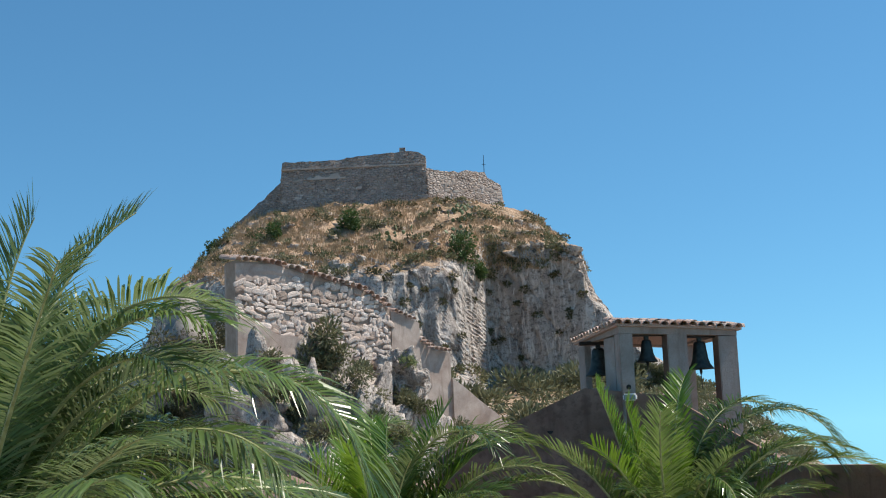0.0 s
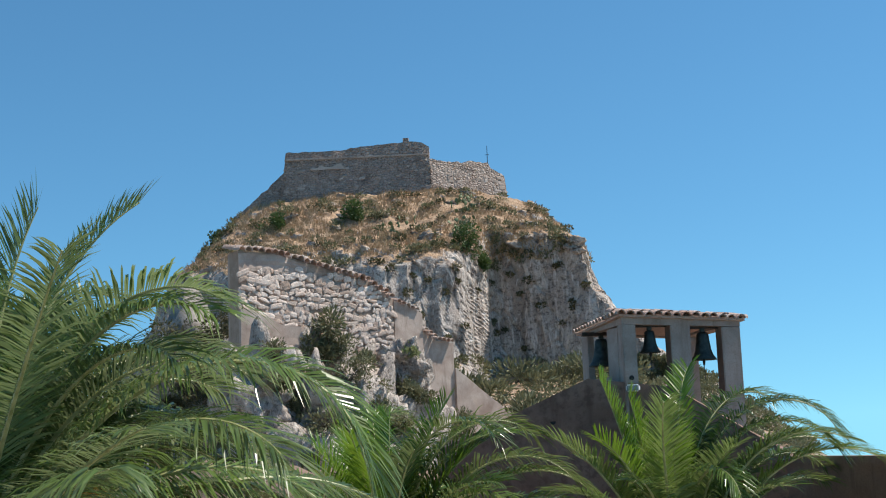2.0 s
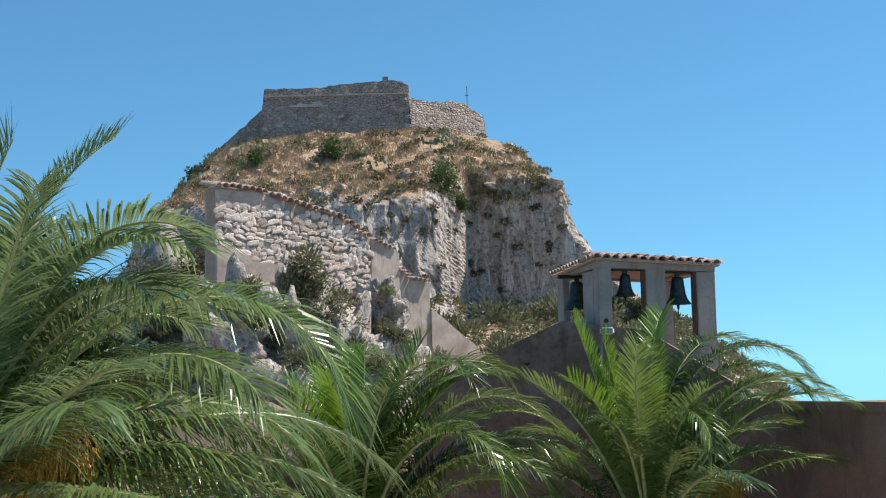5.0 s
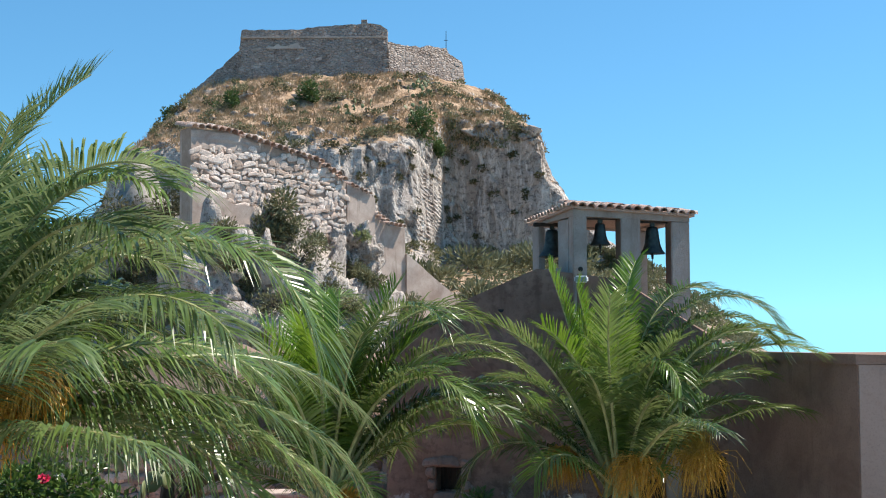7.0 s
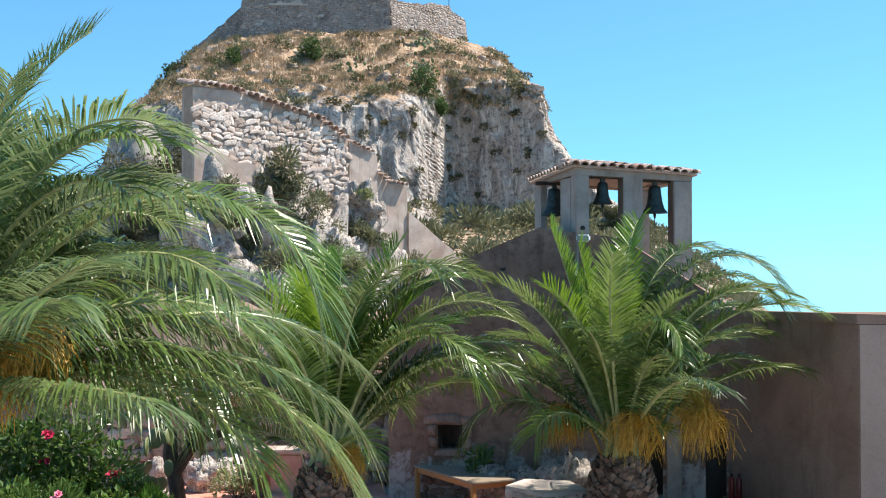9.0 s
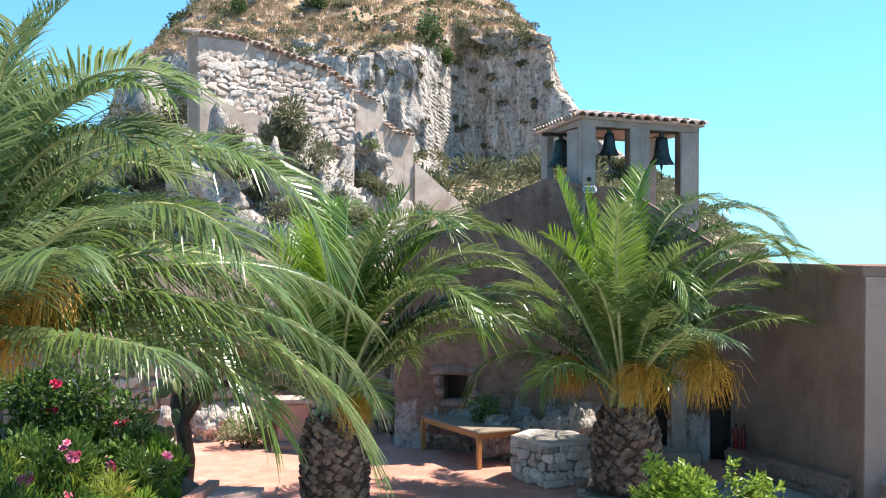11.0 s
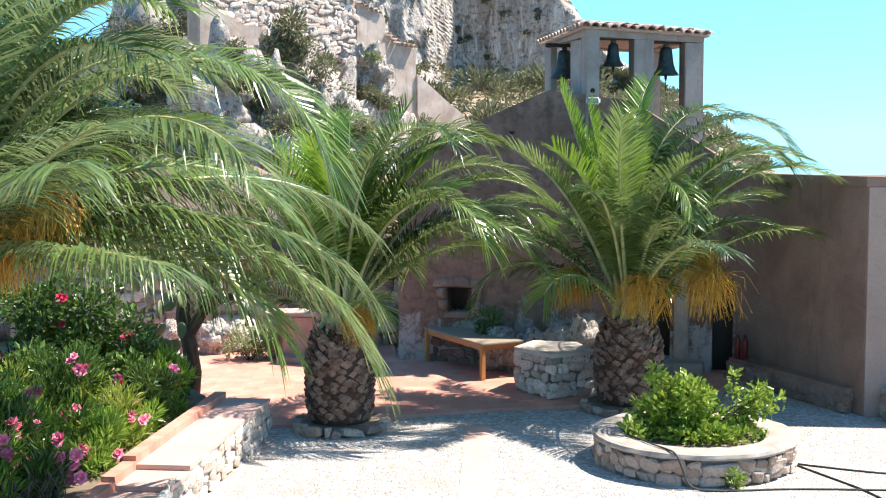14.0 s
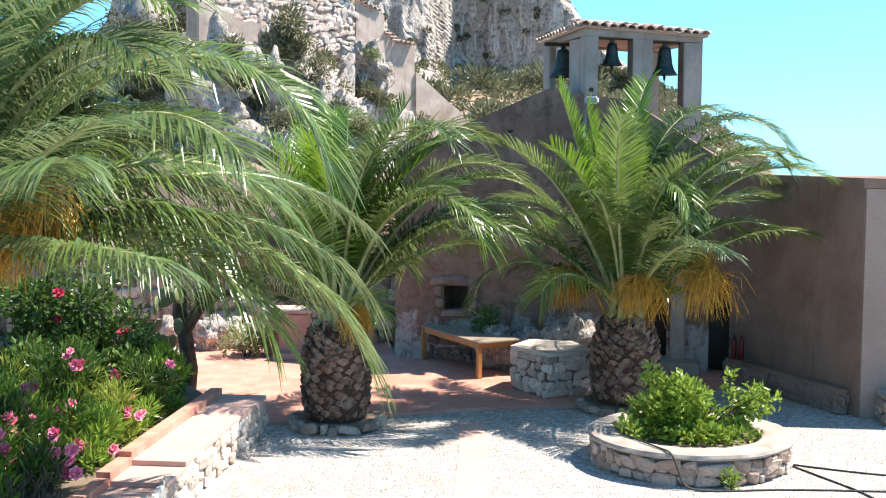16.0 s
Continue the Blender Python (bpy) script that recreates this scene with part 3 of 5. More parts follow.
def on_hill(x, z, sign=1):
    """The place on the front of the hill at that x and height."""
    left, right, reach = hill_ring(z)
    c = (x - (left + right) / 2) / ((right - left) / 2)
    c = max(-0.999, min(0.999, math.copysign(abs(c) ** (1 / 0.78), c)))
    return hill_point(math.acos(c), z)


def rock_mesh(name, radii, seed, detail=4, rough=0.35, material=BOULDER):
    bm = bmesh.new()
    bmesh.ops.create_icosphere(bm, subdivisions=detail, radius=1.0)
    for v in bm.verts:
        d = v.co.normalized()
        q = Vector((d.x * radii[0], d.y * radii[1], d.z * radii[2]))
        k = 1.0 + rough * noise.fractal(d * 1.6 + Vector((seed, seed * 0.3, 0)), 0.9, 2.1, 5) - 0.45 * rough * abs(noise.noise(q * 0.9 + Vector((seed, 0, 0))))
        k -= 0.5 * rough * abs(noise.noise(q * (3.2 / max(radii)) + Vector((0, seed, 0)))) - 0.1 * rough
        c = noise.cell(q * (4.0 / max(radii)) + Vector((seed, 0, 0))) * 0.10 * rough
        v.co = q * (k + c)
    return from_bm(name, bm, material, True)


def pad_mesh():
    bm = lathe_bm([(0.02, 0.0), (0.16, 0.1), (0.25, 0.3), (0.22, 0.46), (0.05, 0.55)], 10)
    for v in bm.verts:
        v.co.y *= 0.2
    return from_bm("pad", bm, CACTUS, True)


PAD = pad_mesh()


def prickly_pear(at, count, r, label, wide=0.7, tall=1.6, size=1.0):
    ob = thing("prickly_pear", at, label, "cactus", "prickly pears")
    for _ in range(count):
        piece("pad", PAD, ob, pose(r.gauss(0, wide), r.uniform(-0.5, 0.1), r.uniform(-0.2, tall), r.uniform(-40, 40), r.uniform(-50, 50), r.uniform(0, 180)) @ Matrix.Scale(r.uniform(0.6, 1.0) * size, 4))


def scatter_on_hill():
    r = random.Random(21)
    verts, faces = [], []
    for _ in range(5200):
        z = 20.2 + 8.9 * r.random()
        x = r.uniform(-29, 10)
        if noise.noise(Vector((x * 0.2, z * 0.3, 2.0))) < -0.25:
            continue
        p = on_hill(x, z)
        for _ in range(5):
            q = p + Vector((r.uniform(-0.3, 0.3), r.uniform(-0.3, 0.3), -0.05))
            tip = q + Vector((r.gauss(0, 0.12), r.gauss(0, 0.12), r.uniform(0.2, 0.5)))
            k = len(verts)
            verts += [q + Vector((-0.05, 0, 0)), q + Vector((0.05, 0, 0)), tip]
            faces.append((k, k + 1, k + 2))
    tagged(new("dry_grass", mesh_of("dry_grass", verts, faces, DRY_GRASS)), "straw-coloured dry grass tufts on the crag's slope", "grass", kind="stuff")
    for name, material, count, lo, hi, size, label in (("scrub", SCRUB, 48, 20.4, 28.9, (0.3, 0.85), "low olive-green scrub dotted over the slope"),
                                                       ("grey_scrub", OLIVE_LEAF, 130, 19.5, 28.8, (0.3, 0.8), "grey-green thorny scrub on the slope"),
                                                       ("flank_scrub", OLIVE_LEAF, 620, 2.0, 10.5, (0.35, 1.0), "brownish scrub on the lower flank of the crag"),
                                                       ("ledge_plants", SCRUB, 70, 9.0, 19.5, (0.2, 0.5), "small plants in the cracks of the cliff")):
        verts, faces = [], []
        for _ in range(count):
            z = r.uniform(lo, hi)
            p = on_hill(r.choice((r.uniform(-8, 27), r.uniform(13, 27))) if name == "flank_scrub" else r.uniform(-29, 10), z)
            s = r.uniform(*size)
            v, f = leaf_cloud(r, [(p.x, p.y - 0.1, p.z + s * 0.3, s, s * 0.8, s * 0.6)], int(40 + 90 * s), 0.26, 0.55)
            k = len(verts)
            verts += v
            faces += [tuple(i + k for i in q) for q in f]
        tagged(new(name, mesh_of(name, verts, faces, material)), label, "scrub", kind="stuff")
    # the larger bushes, each a thing
    for x, z, s, label in ((-12.6, 25.2, 1.1, "round dark green bush on the dry slope"), (-1.6, 20.6, 1.7, "large fresh green bush over the cliff edge"), (-0.4, 19.6, 1.0, "green bush hanging at the cliff edge"),
                           (-27.6, 24.6, 1.0, "dark bush at the edge of the crag"), (-20.5, 24.9, 1.3, "dark green bush beside an outcrop")):
        p = on_hill(x, z)
        shrub("bush", tuple(p), [(0, -0.2, 0.5 * s, s, 0.8 * s, 0.7 * s), (0.5 * s, -0.3, 0.1, 0.6 * s, 0.6 * s, 0.6 * s)], 900, 0.3, SHRUB_GREEN, label, r, "bush", group="bushes on the crag")
    for x, z, n in ((-1.6, 25.4, 24), (-2.0, 23.0, 16), (-7.6, 22.2, 18)):
        prickly_pear(tuple(on_hill(x, z)), n, r, "clump of prickly pear with flat oval pads")
    # outcrops in the grass
    stones = [rock_mesh("outcrop", (0.6, 0.55, 0.5), 41.0 + k, 3, 0.6, CLIFF) for k in range(5)]
    for k in range(90):
        z = r.uniform(20.5, 29.0) if k < 52 else r.uniform(4, 10)
        x = r.uniform(-27, 9) if k < 52 else r.uniform(13, 25)
        p = on_hill(x, z)
        s = r.uniform(0.4, 1.25)
        ob = new("outcrop", r.choice(stones))
        ob.matrix_world = Matrix.Translation(p) @ pose(0, 0, 0, r.uniform(-25, 25), r.uniform(-25, 25), r.uniform(0, 180)) @ Matrix.Diagonal((s * 1.4, s, s * 0.8, 1))
        tagged(ob, "weathered limestone block in the dry grass", "rock", "outcrops on the slope")


scatter_on_hill()


# ---- the castle ----
def ragged_wall_bm(p, q, low_p, low_q, top, thick, rough, seed):
    """An upright wall from p to q in plan with an uneven top and a battered foot."""
    bm = bmesh.new()
    d = Vector((q[0] - p[0], q[1] - p[1], 0))
    n = max(8, int(d.length / 0.35))
    out = Vector((d.y, -d.x, 0)).normalized()
    rows = []
    for i in range(n + 1):
        k = i / n
        b = Vector((p[0], p[1], 0)) + d * k
        for (k0, z0), (k1, z1) in zip(top, top[1:]):
            if k0 <= k <= k1:
                z = z0 + (z1 - z0) * (k - k0) / max(1e-6, k1 - k0)
        z += rough * noise.noise(Vector((k * d.length * 1.3, seed, 0)))
        foot = low_p + (low_q - low_p) * k
        row = []
        for j in range(13):
            f = j / 12
            bulge = 0.10 * noise.fractal(Vector((k * d.length * 0.6, f * 5, seed)), 1, 2, 4)
            row.append(bm.verts.new(b + out * (0.75 * (1 - f) + bulge) + Vector((0, 0, foot + (z - foot) * f))))
        row.append(bm.verts.new(b - out * thick + Vector((0, 0, z))))
        row.append(bm.verts.new(b - out * thick + Vector((0, 0, foot))))
        rows.append(row)
    for a, b in zip(rows, rows[1:]):
        for j in range(len(a) - 1):
            bm.faces.new((a[j], b[j], b[j + 1], a[j + 1]))
    bm.faces.new(rows[0][::-1])
    bm.faces.new(rows[-1])
    return bm


def build_castle():
    castle = thing("castle", (0, 0, 0), "ruined medieval castle of grey rubble masonry on the crag", "castle")
    part("main_wall", ragged_wall_bm((-20.2, 130), (-5.2, 130), 27.2, 27.4, [(0, 33.9), (0.42, 33.95), (0.45, 34.15), (0.9, 34.6), (1, 34.0)], 1.4, 0.18, 1.0), CASTLE, castle, "shaded curtain wall of the keep")
    part("side_wall", ragged_wall_bm((-5.2, 130.0), (2.6, 135.4), 27.0, 26.6, [(0, 32.6), (0.5, 32.5), (0.52, 32.9), (0.78, 32.7), (0.8, 32.3), (1, 31.6)], 1.2, 0.22, 5.0), CASTLE, castle, "lower sunlit wing wall")
    part("west_wall", ragged_wall_bm((-20.2, 140), (-20.2, 130), 26.5, 27.2, [(0, 33.7), (1, 33.9)], 1.2, 0.2, 9.0), CASTLE, castle)
    part("outer_wall", ragged_wall_bm((-26.5, 133), (-20.4, 131.0), 25.5, 26.5, [(0, 27.7), (0.4, 29.3), (0.75, 31.0), (1, 32.2)], 1.0, 0.3, 3.0), CASTLE, castle, "stepped outer wall descending the slope")
    part("rear_wall", ragged_wall_bm((2.6, 135.4), (-2.0, 142), 26.6, 27.2, [(0, 31.5), (1, 31.8)], 1.0, 0.2, 12.0), CASTLE, castle)
    part("turret", prism_bm([(-7.9, 130.0), (-7.3, 130.0), (-7.3, 130.6), (-7.9, 130.6)], 34.2, 34.95), CASTLE, castle)
    part("string_course", box_bm(-20.3, -5.3, 129.72, 130.0, 33.0, 33.18, 0.03), CASTLE_BLOCK, castle)
    part("render_patch", profile_wall([(-17.6, 32.0), (-16.6, 32.35), (-15.6, 32.15), (-14.4, 32.4), (-13.6, 31.95)], 31.9, 129.66, 129.8, rough=0.35), PALE_CASTLE, castle, "patch of pale render")
    r = random.Random(5)
    blocks = stone_meshes("block", CASTLE_BLOCK, 5, r, 0.14, 0.08)
    rubble(castle, blocks, flat_surface((-20.3, 129.62, 29.2), (1, 0, 0), (0, -1, 0.12)), 15.0, 4.6, 0.45, r, 0.3, name="block", limit=170, inside=lambda u, v: r.random() < 0.4)
    rubble(castle, blocks, flat_surface((-5.0, 129.75, 28.6), (7.8, 5.4, 0), (5.4, -7.8, 1.0)), 9.2, 3.7, 0.45, r, 0.3, name="block", limit=125, inside=lambda u, v: r.random() < 0.7)
    mast = thing("mast", (0.87, 136.2, 31.4), "thin iron antenna mast on the castle wall", "mast")
    piece("pole", mesh_of("pole", *tube([(0, 0, 0), (0, 0, 3.7)], [0.05, 0.03], 6), IRON), mast)
    piece("crossarm", mesh_of("crossarm", *tube([(-0.22, 0, 2.7), (0.22, 0, 2.7)], [0.03, 0.03], 5), IRON), mast)


build_castle()


# ---- rocks ----
def rock(name, at, radii, seed, label, group="", detail=4, rough=0.35, kind="", material=BOULDER):
    ob = new(name, rock_mesh(name, radii, seed, detail, rough, material))
    ob.matrix_world = pose(*at)
    return tagged(ob, label, "rock", group, kind)


OUTCROPS = (((-6.6, 45.6, 5.4), (3.2, 2.6, 4.2), 1.0, 0.4), ((-3.9, 46.0, 4.9), (1.6, 1.8, 3.0), 2.0, 0.5), ((-2.8, 45.2, 3.2), (1.8, 1.6, 2.6), 3.0, 0.5), ((-4.4, 44.0, 3.6), (2.2, 1.8, 3.0), 4.0, 0.5),
                               ((-2.75, 46.0, 6.3), (0.55, 0.55, 1.1), 9.0, 0.6), ((-3.1, 45.4, 7.0), (0.9, 0.7, 0.9), 11.0, 0.6), ((-10.6, 50.0, 5.2), (3.2, 3.0, 4.2), 5.0, 0.5), ((-7.7, 41.7, 6.0), (1.3, 0.9, 1.9), 31.0, 0.55), ((-6.0, 42.6, 5.2), (1.3, 0.9, 1.8), 33.0, 0.6), ((-13.5, 48.0, 3.2), (3.5, 3.0, 4.4), 6.0, 0.4), ((-6.5, 43.0, 1.5), (5.0, 3.0, 3.5), 7.0, 0.3), ((1.5, 50.0, 1.0), (5.0, 3.0, 4.2), 8.0, 0.3))
for at, radii, seed, rough in OUTCROPS:
    # Rocks past x = -8 get their shade from a darker stone colour.
    rock("rock_outcrop", at, radii, seed, "rough grey limestone outcrop below the ruined wall", "outcrops under the ruin", 5, rough * 1.1, material=SHADED_CRAG if at[0] < -8 else OUTCROP)

# ---- the ruined house on the rocks ----
TILE = None


def barrel_tile_mesh():
    verts, faces = [], []
    for j, (y, r) in enumerate(((0, 0.095), (0.42, 0.078))):
        for rad in (r, r - 0.016):
            for k in range(7):
                w = math.pi * k / 6
                verts.append((math.cos(w) * rad, y, math.sin(w) * rad))
    for k in range(6):
        faces += [(k, k + 1, 15 + k, 14 + k), (7 + k + 1, 7 + k, 21 + k, 22 + k), (k + 1, k, 7 + k, 8 + k), (14 + k, 15 + k, 22 + k, 21 + k)]
    faces += [(0, 14, 21, 7), (6, 13, 27, 20)]
    return mesh_of("roof_tile", verts, faces, CLAY)


TILE = barrel_tile_mesh()


def build_ruin():
    r = random.Random(9)
    ruin = thing("ruined_house", (-8.2, 42.0, 0), "ruined rubble-stone house wall with clay coping tiles on the rocks", "ruin", turn=40)
    main = [(0, 10.95), (1.41, 10.94), (3.21, 10.55), (5.12, 10.17), (6.34, 9.5)]
    bed = part("rubble_wall", profile_wall(main, 6.3, 0.0, 0.6), RUIN_MORTAR, ruin, "mortar bed of the rubble wall")
    part("gable_return", profile_wall([(0, 10.9), (0.5, 10.85)], 6.5, 0.6, 0.72), OLD_PLASTER, ruin)
    part("render_patch", profile_wall([(0.0, 10.88), (1.41, 10.88), (2.6, 10.60)], 10.28, -0.05, 0.0, rough=0.06), OLD_PLASTER, ruin, "remains of grey plaster under the coping")
    part("base_render", profile_wall([(0.0, 9.0), (0.5, 8.95), (1.2, 8.62), (2.4, 8.35), (3.0, 8.0)], 6.3, -0.13, -0.001, rough=0.12), OLD_PLASTER, ruin, "pale smooth plastered foot of the wall")
    part("plastered_wall", profile_wall([(6.34, 9.45), (7.1, 9.25), (7.6, 9.02)], 5.8, -0.05, 0.6), OLD_PLASTER, ruin, "pinkish plastered end of the wall")
    part("lower_wall", profile_wall([(7.6, 8.45), (8.3, 8.05), (9.13, 7.95)], 5.0, 0.1, 0.6), OLD_PLASTER, ruin)
    part("stair_wall", profile_wall([(9.13, 7.0), (11.5, 5.47), (12.6, 4.9)], 2.5, 0.0, 0.5), OLD_PLASTER, ruin, "sloping plastered garden wall")
    stones = stone_meshes("stone", RUIN_STONE, 14, r, 0.2, 0.27)
    for host, v0, v1 in ((ruin, 0.0, 1.7), (bed, 1.7, 3.6)):
        plane = flat_surface((0, -0.02, 7.3 + v0), (1, 0, 0), (0, -1, 0))
        rubble(host, stones, lambda u, v: plane(u, v + 0.16 * noise.noise(Vector((u * 1.1, v * 0.8, 2.0)))), 6.3, v1 - v0, 0.235, r, 0.075, limit=299, wild=0.36, gap=1.0,
               inside=lambda u, v: 7.3 + v0 + v < profile_at(main, u) - (0.58 if u < 1.5 else max(0.12, 0.58 - 0.4 * (u - 1.5))) + 0.2 * noise.noise(Vector((u * 1.5, 3, 1))) and 7.3 + v0 + v > 8.95 - 0.27 * u)
    for k in range(25):
        u = 0.03 + k * 0.255
        z = profile_at(main, min(u, 6.3)) + 0.02
        for y, z2 in ((-0.2, -0.03), (0.18, 0.06)):
            piece("roof_tile", TILE, ruin, pose(u + r.uniform(-0.02, 0.02), y, z + z2 + r.uniform(-0.015, 0.02), 12 + r.uniform(-5, 5), r.uniform(-12, 12), r.uniform(-12, 12)) @ Matrix.Scale(1.5, 4))
    for prof, u0, u1 in (([(7.6, 8.45), (8.3, 8.05), (9.13, 7.95)], 7.6, 9.1), ([(6.34, 9.45), (7.6, 9.02)], 6.4, 7.6)):
        for k in range(int((u1 - u0) / 0.2)):
            u = u0 + 0.1 + k * 0.2
            piece("roof_tile", TILE, ruin, pose(u, -0.15, profile_at(prof, u) + 0.01, 12 + r.uniform(-4, 4), r.uniform(-8, 8), r.uniform(-6, 6)) @ Matrix.Scale(1.25, 4))
    rr = random.Random(14)
    shrub("wall_bush", (-5.6, 43.7, 7.6), [(0, 0, 0.55, 0.95, 0.6, 0.8), (-0.45, -0.1, 0.2, 0.6, 0.5, 0.6), (0.4, -0.1, 0.25, 0.6, 0.5, 0.6)], 1500, 0.2, OLIVE_LEAF, "dry grey-green bush growing from the ruined wall", rr, "bush", 0.35)
    for x, y, z, s in ((-4.6, 42.3, 6.5, 0.8), (-6.0, 42.2, 5.9, 0.9), (-2.4, 44.3, 6.1, 0.5), (-4.0, 42.2, 5.0, 0.8), (-5.4, 41.2, 5.0, 0.9), (-3.2, 43.4, 4.6, 0.7), (-7.4, 42.4, 6.6, 0.6), (-1.3, 45, 5.0, 0.6)):
        shrub("rock_plant", (x, y, z), [(0, 0, 0, s * 1.15, s * 0.8, s * 0.85)], 900, 0.15, OLIVE_LEAF, "tangled grey-green plant clinging to the rock", rr, "plant", 0.4, group="plants on the rocks")
    def face_of_rocks(x, z):
        """The foremost rock face at that x and height, or None."""
        fronts = []
        for (cx, cy, cz), (ax, ay, az), _, _ in OUTCROPS:
            q = 1 - ((x - cx) / ax) ** 2 - ((z - cz) / az) ** 2
            if q > 0.05:
                fronts.append(cy - ay * 0.93 * math.sqrt(q))
        return min(fronts, default=None)

    for count, x0, x1, z0, z1, green, label in ((26, -7.6, -1.6, 3.6, 7.6, (OLIVE_LEAF, OLIVE_LEAF, PALE_BUSH), "tangled grey-green plant clinging to the rock"),
                                                (30, -14.5, -8.4, 5.0, 9.6, (SCRUB, SCRUB, OLIVE_LEAF), "dark scrubby plant on the shaded rock")):
        for _ in range(count):
            x, z, s = rr.uniform(x0, x1), rr.uniform(z0, z1), rr.uniform(0.25, 0.6) * (1.0 if x0 > -10 else 2.0)
            y = face_of_rocks(x, z)
            if y is not None:
                shrub("rock_plant", (x, y - 0.12 * s, z), [(0, -0.05, 0, s, s * 0.6, s * 0.8)], 460 if x0 > -10 else 950, 0.13, rr.choice(green), label, rr, "plant", 0.4, group="plants on the rocks")
    for x, y, z, s in ((-9.5, 46.6, 9.0, 1.3), (-11.0, 46.8, 8.4, 1.4), (-12.6, 46.4, 7.2, 1.4), (-9.0, 46.0, 7.4, 1.1), (-10.6, 45.8, 6.8, 1.3)):
        shrub("rock_bush", (x, y, z), [(0, 0, 0, s, s * 0.7, s * 0.55)], 620, 0.17, SCRUB, "dark scrubby bush on the shaded rocks", rr, "bush", 0.45, group="bushes on the rocks")
    for x, y, z, s in ((-0.2, 50.5, 6.3, 1.0), (1.2, 52, 6.6, 1.1), (3.0, 53, 6.8, 1.2), (5.0, 53, 6.8, 1.2), (1.6, 46.5, 5.2, 1.0), (3.4, 46.5, 5.4, 1.1), (2.6, 46.0, 4.6, 0.9), (5.6, 47, 5.2, 1.0)):
        shrub("agave_thicket", (x, y, z), [(0, 0, 0, s * 1.2, s * 0.7, s * 0.55)], 420, 0.34, OLIVE_LEAF, "thicket of agave and cactus below the cliff", rr, "plant", 0.3, group="thicket behind the chapel", lift=0.9)


build_ruin()


# ---- the chapel ----
def build_chapel():
    r = random.Random(3)
    chapel = thing("chapel", (2.72, 25.75, 0), "small rendered hill chapel with a gabled front", "chapel", turn=-13.93)
    gable = [(-3.94, 4.35), (-0.75, 5.68), (0.9, 5.45), (3.42, 3.85)]
    cuts = [-3.94, -2.88, -2.36, -0.75, 0.9, 1.25, 1.72, 2.55, 2.95, 3.05]
    holes = {(-2.88, -2.36): (1.12, 1.62), (1.25, 1.72): (0.3, 1.75), (2.55, 2.95): (0.0, 1.95)}
    bm = bmesh.new()
    for a, b in zip(cuts, cuts[1:]):
        spans = [(0.0, None)]
        if (a, b) in holes:
            lo, hi = holes[(a, b)]
            spans = ([(0.0, lo)] if lo > 0 else []) + [(hi, None)]
        for z0, z1 in spans:
            ta, tb = (profile_at(gable, a), profile_at(gable, b)) if z1 is None else (z1, z1)
            prism = [(a, 0.0, z0), (b, 0.0, z0), (b, 0.0, tb), (a, 0.0, ta)]
            f = [bm.verts.new(p) for p in prism]
            g = [bm.verts.new((p[0], 0.55, p[2])) for p in prism]
            bm.faces.new(f)
            bm.faces.new(g[::-1])
            for i in range(4):
                j = (i + 1) % 4
                bm.faces.new((f[i], g[i], g[j], f[j]))
    bmesh.ops.remove_doubles(bm, verts=bm.verts, dist=0.001)
    part("front_wall", bm, CHAPEL_PLASTER, chapel, "shaded brown-grey rendered gable front")
    bm = bmesh.new()
    pts = [(-3.9, 0), (3.0, 0), (3.0, 3.9), (0.25, 5.3), (-3.9, 4.1)]
    f = [bm.verts.new((x, 0.56, z)) for x, z in pts]
    g = [bm.verts.new((x, 9.0, z)) for x, z in pts]
    bm.faces.new(f)
    bm.faces.new(g[::-1])
    for i in range(5):
        j = (i + 1) % 5
        bm.faces.new((f[i], g[i], g[j], f[j]))
    part("nave", bm, PLASTER, chapel)
    # small window with a rough stone lintel
    win = part("window", box_bm(-2.88, -2.36, 0.42, 0.5, 1.12, 1.62), DARK_WOOD, chapel, "small dark deep-set window")
    for k in range(3):
        piece("bar", mesh_of("bar", *tube([(-2.75 + 0.13 * k, 0.2, 1.12), (-2.75 + 0.13 * k, 0.2, 1.62)], [0.012, 0.012], 6), IRON), win)
    stones = stone_meshes("stone", BANK, 6, r)
    for k, (u, z, w, h) in enumerate(((-2.98, 1.72, 0.34, 0.17), (-2.62, 1.74, 0.42, 0.2), (-2.28, 1.70, 0.3, 0.16), (-3.0, 1.5, 0.18, 0.22), (-2.97, 1.26, 0.2, 0.22), (-2.24, 1.5, 0.2, 0.24), (-2.25, 1.24, 0.2, 0.2), (-2.62, 1.04, 0.6, 0.14))):
        piece("stone", stones[k % 6], chapel, pose(u, 0.0, z, 0, r.uniform(-6, 6), 0) @ Matrix.Diagonal((w, 0.16, h, 1)))
    # exposed rubble at the foot
    rubble(chapel, stones, flat_surface((-3.2, 0.03, 0), (1, 0, 0), (0, -1, 0)), 4.6, 1.1, 0.27, r, 0.16, inside=lambda u, v: v < 0.75 + 0.5 * noise.noise(Vector((u, 0, 4))), limit=70)
    part("door", box_bm(2.55, 2.95, 0.34, 0.4, 0.0, 1.95, 0.01), DARK_WOOD, chapel, "dark wooden door in a deep opening")
    # A dark panel closes the opening and stands for the shade within.
    part("side_door", box_bm(1.25, 1.72, 0.34, 0.4, 0.3, 1.75, 0.01), DARK_WOOD, chapel, "dark panel standing for the shade in a recess")
    part("pilaster", box_bm(1.80, 2.10, -0.1, -0.002, 0.3, 2.5, 0.02), CAP, chapel, "pale stone door jamb")
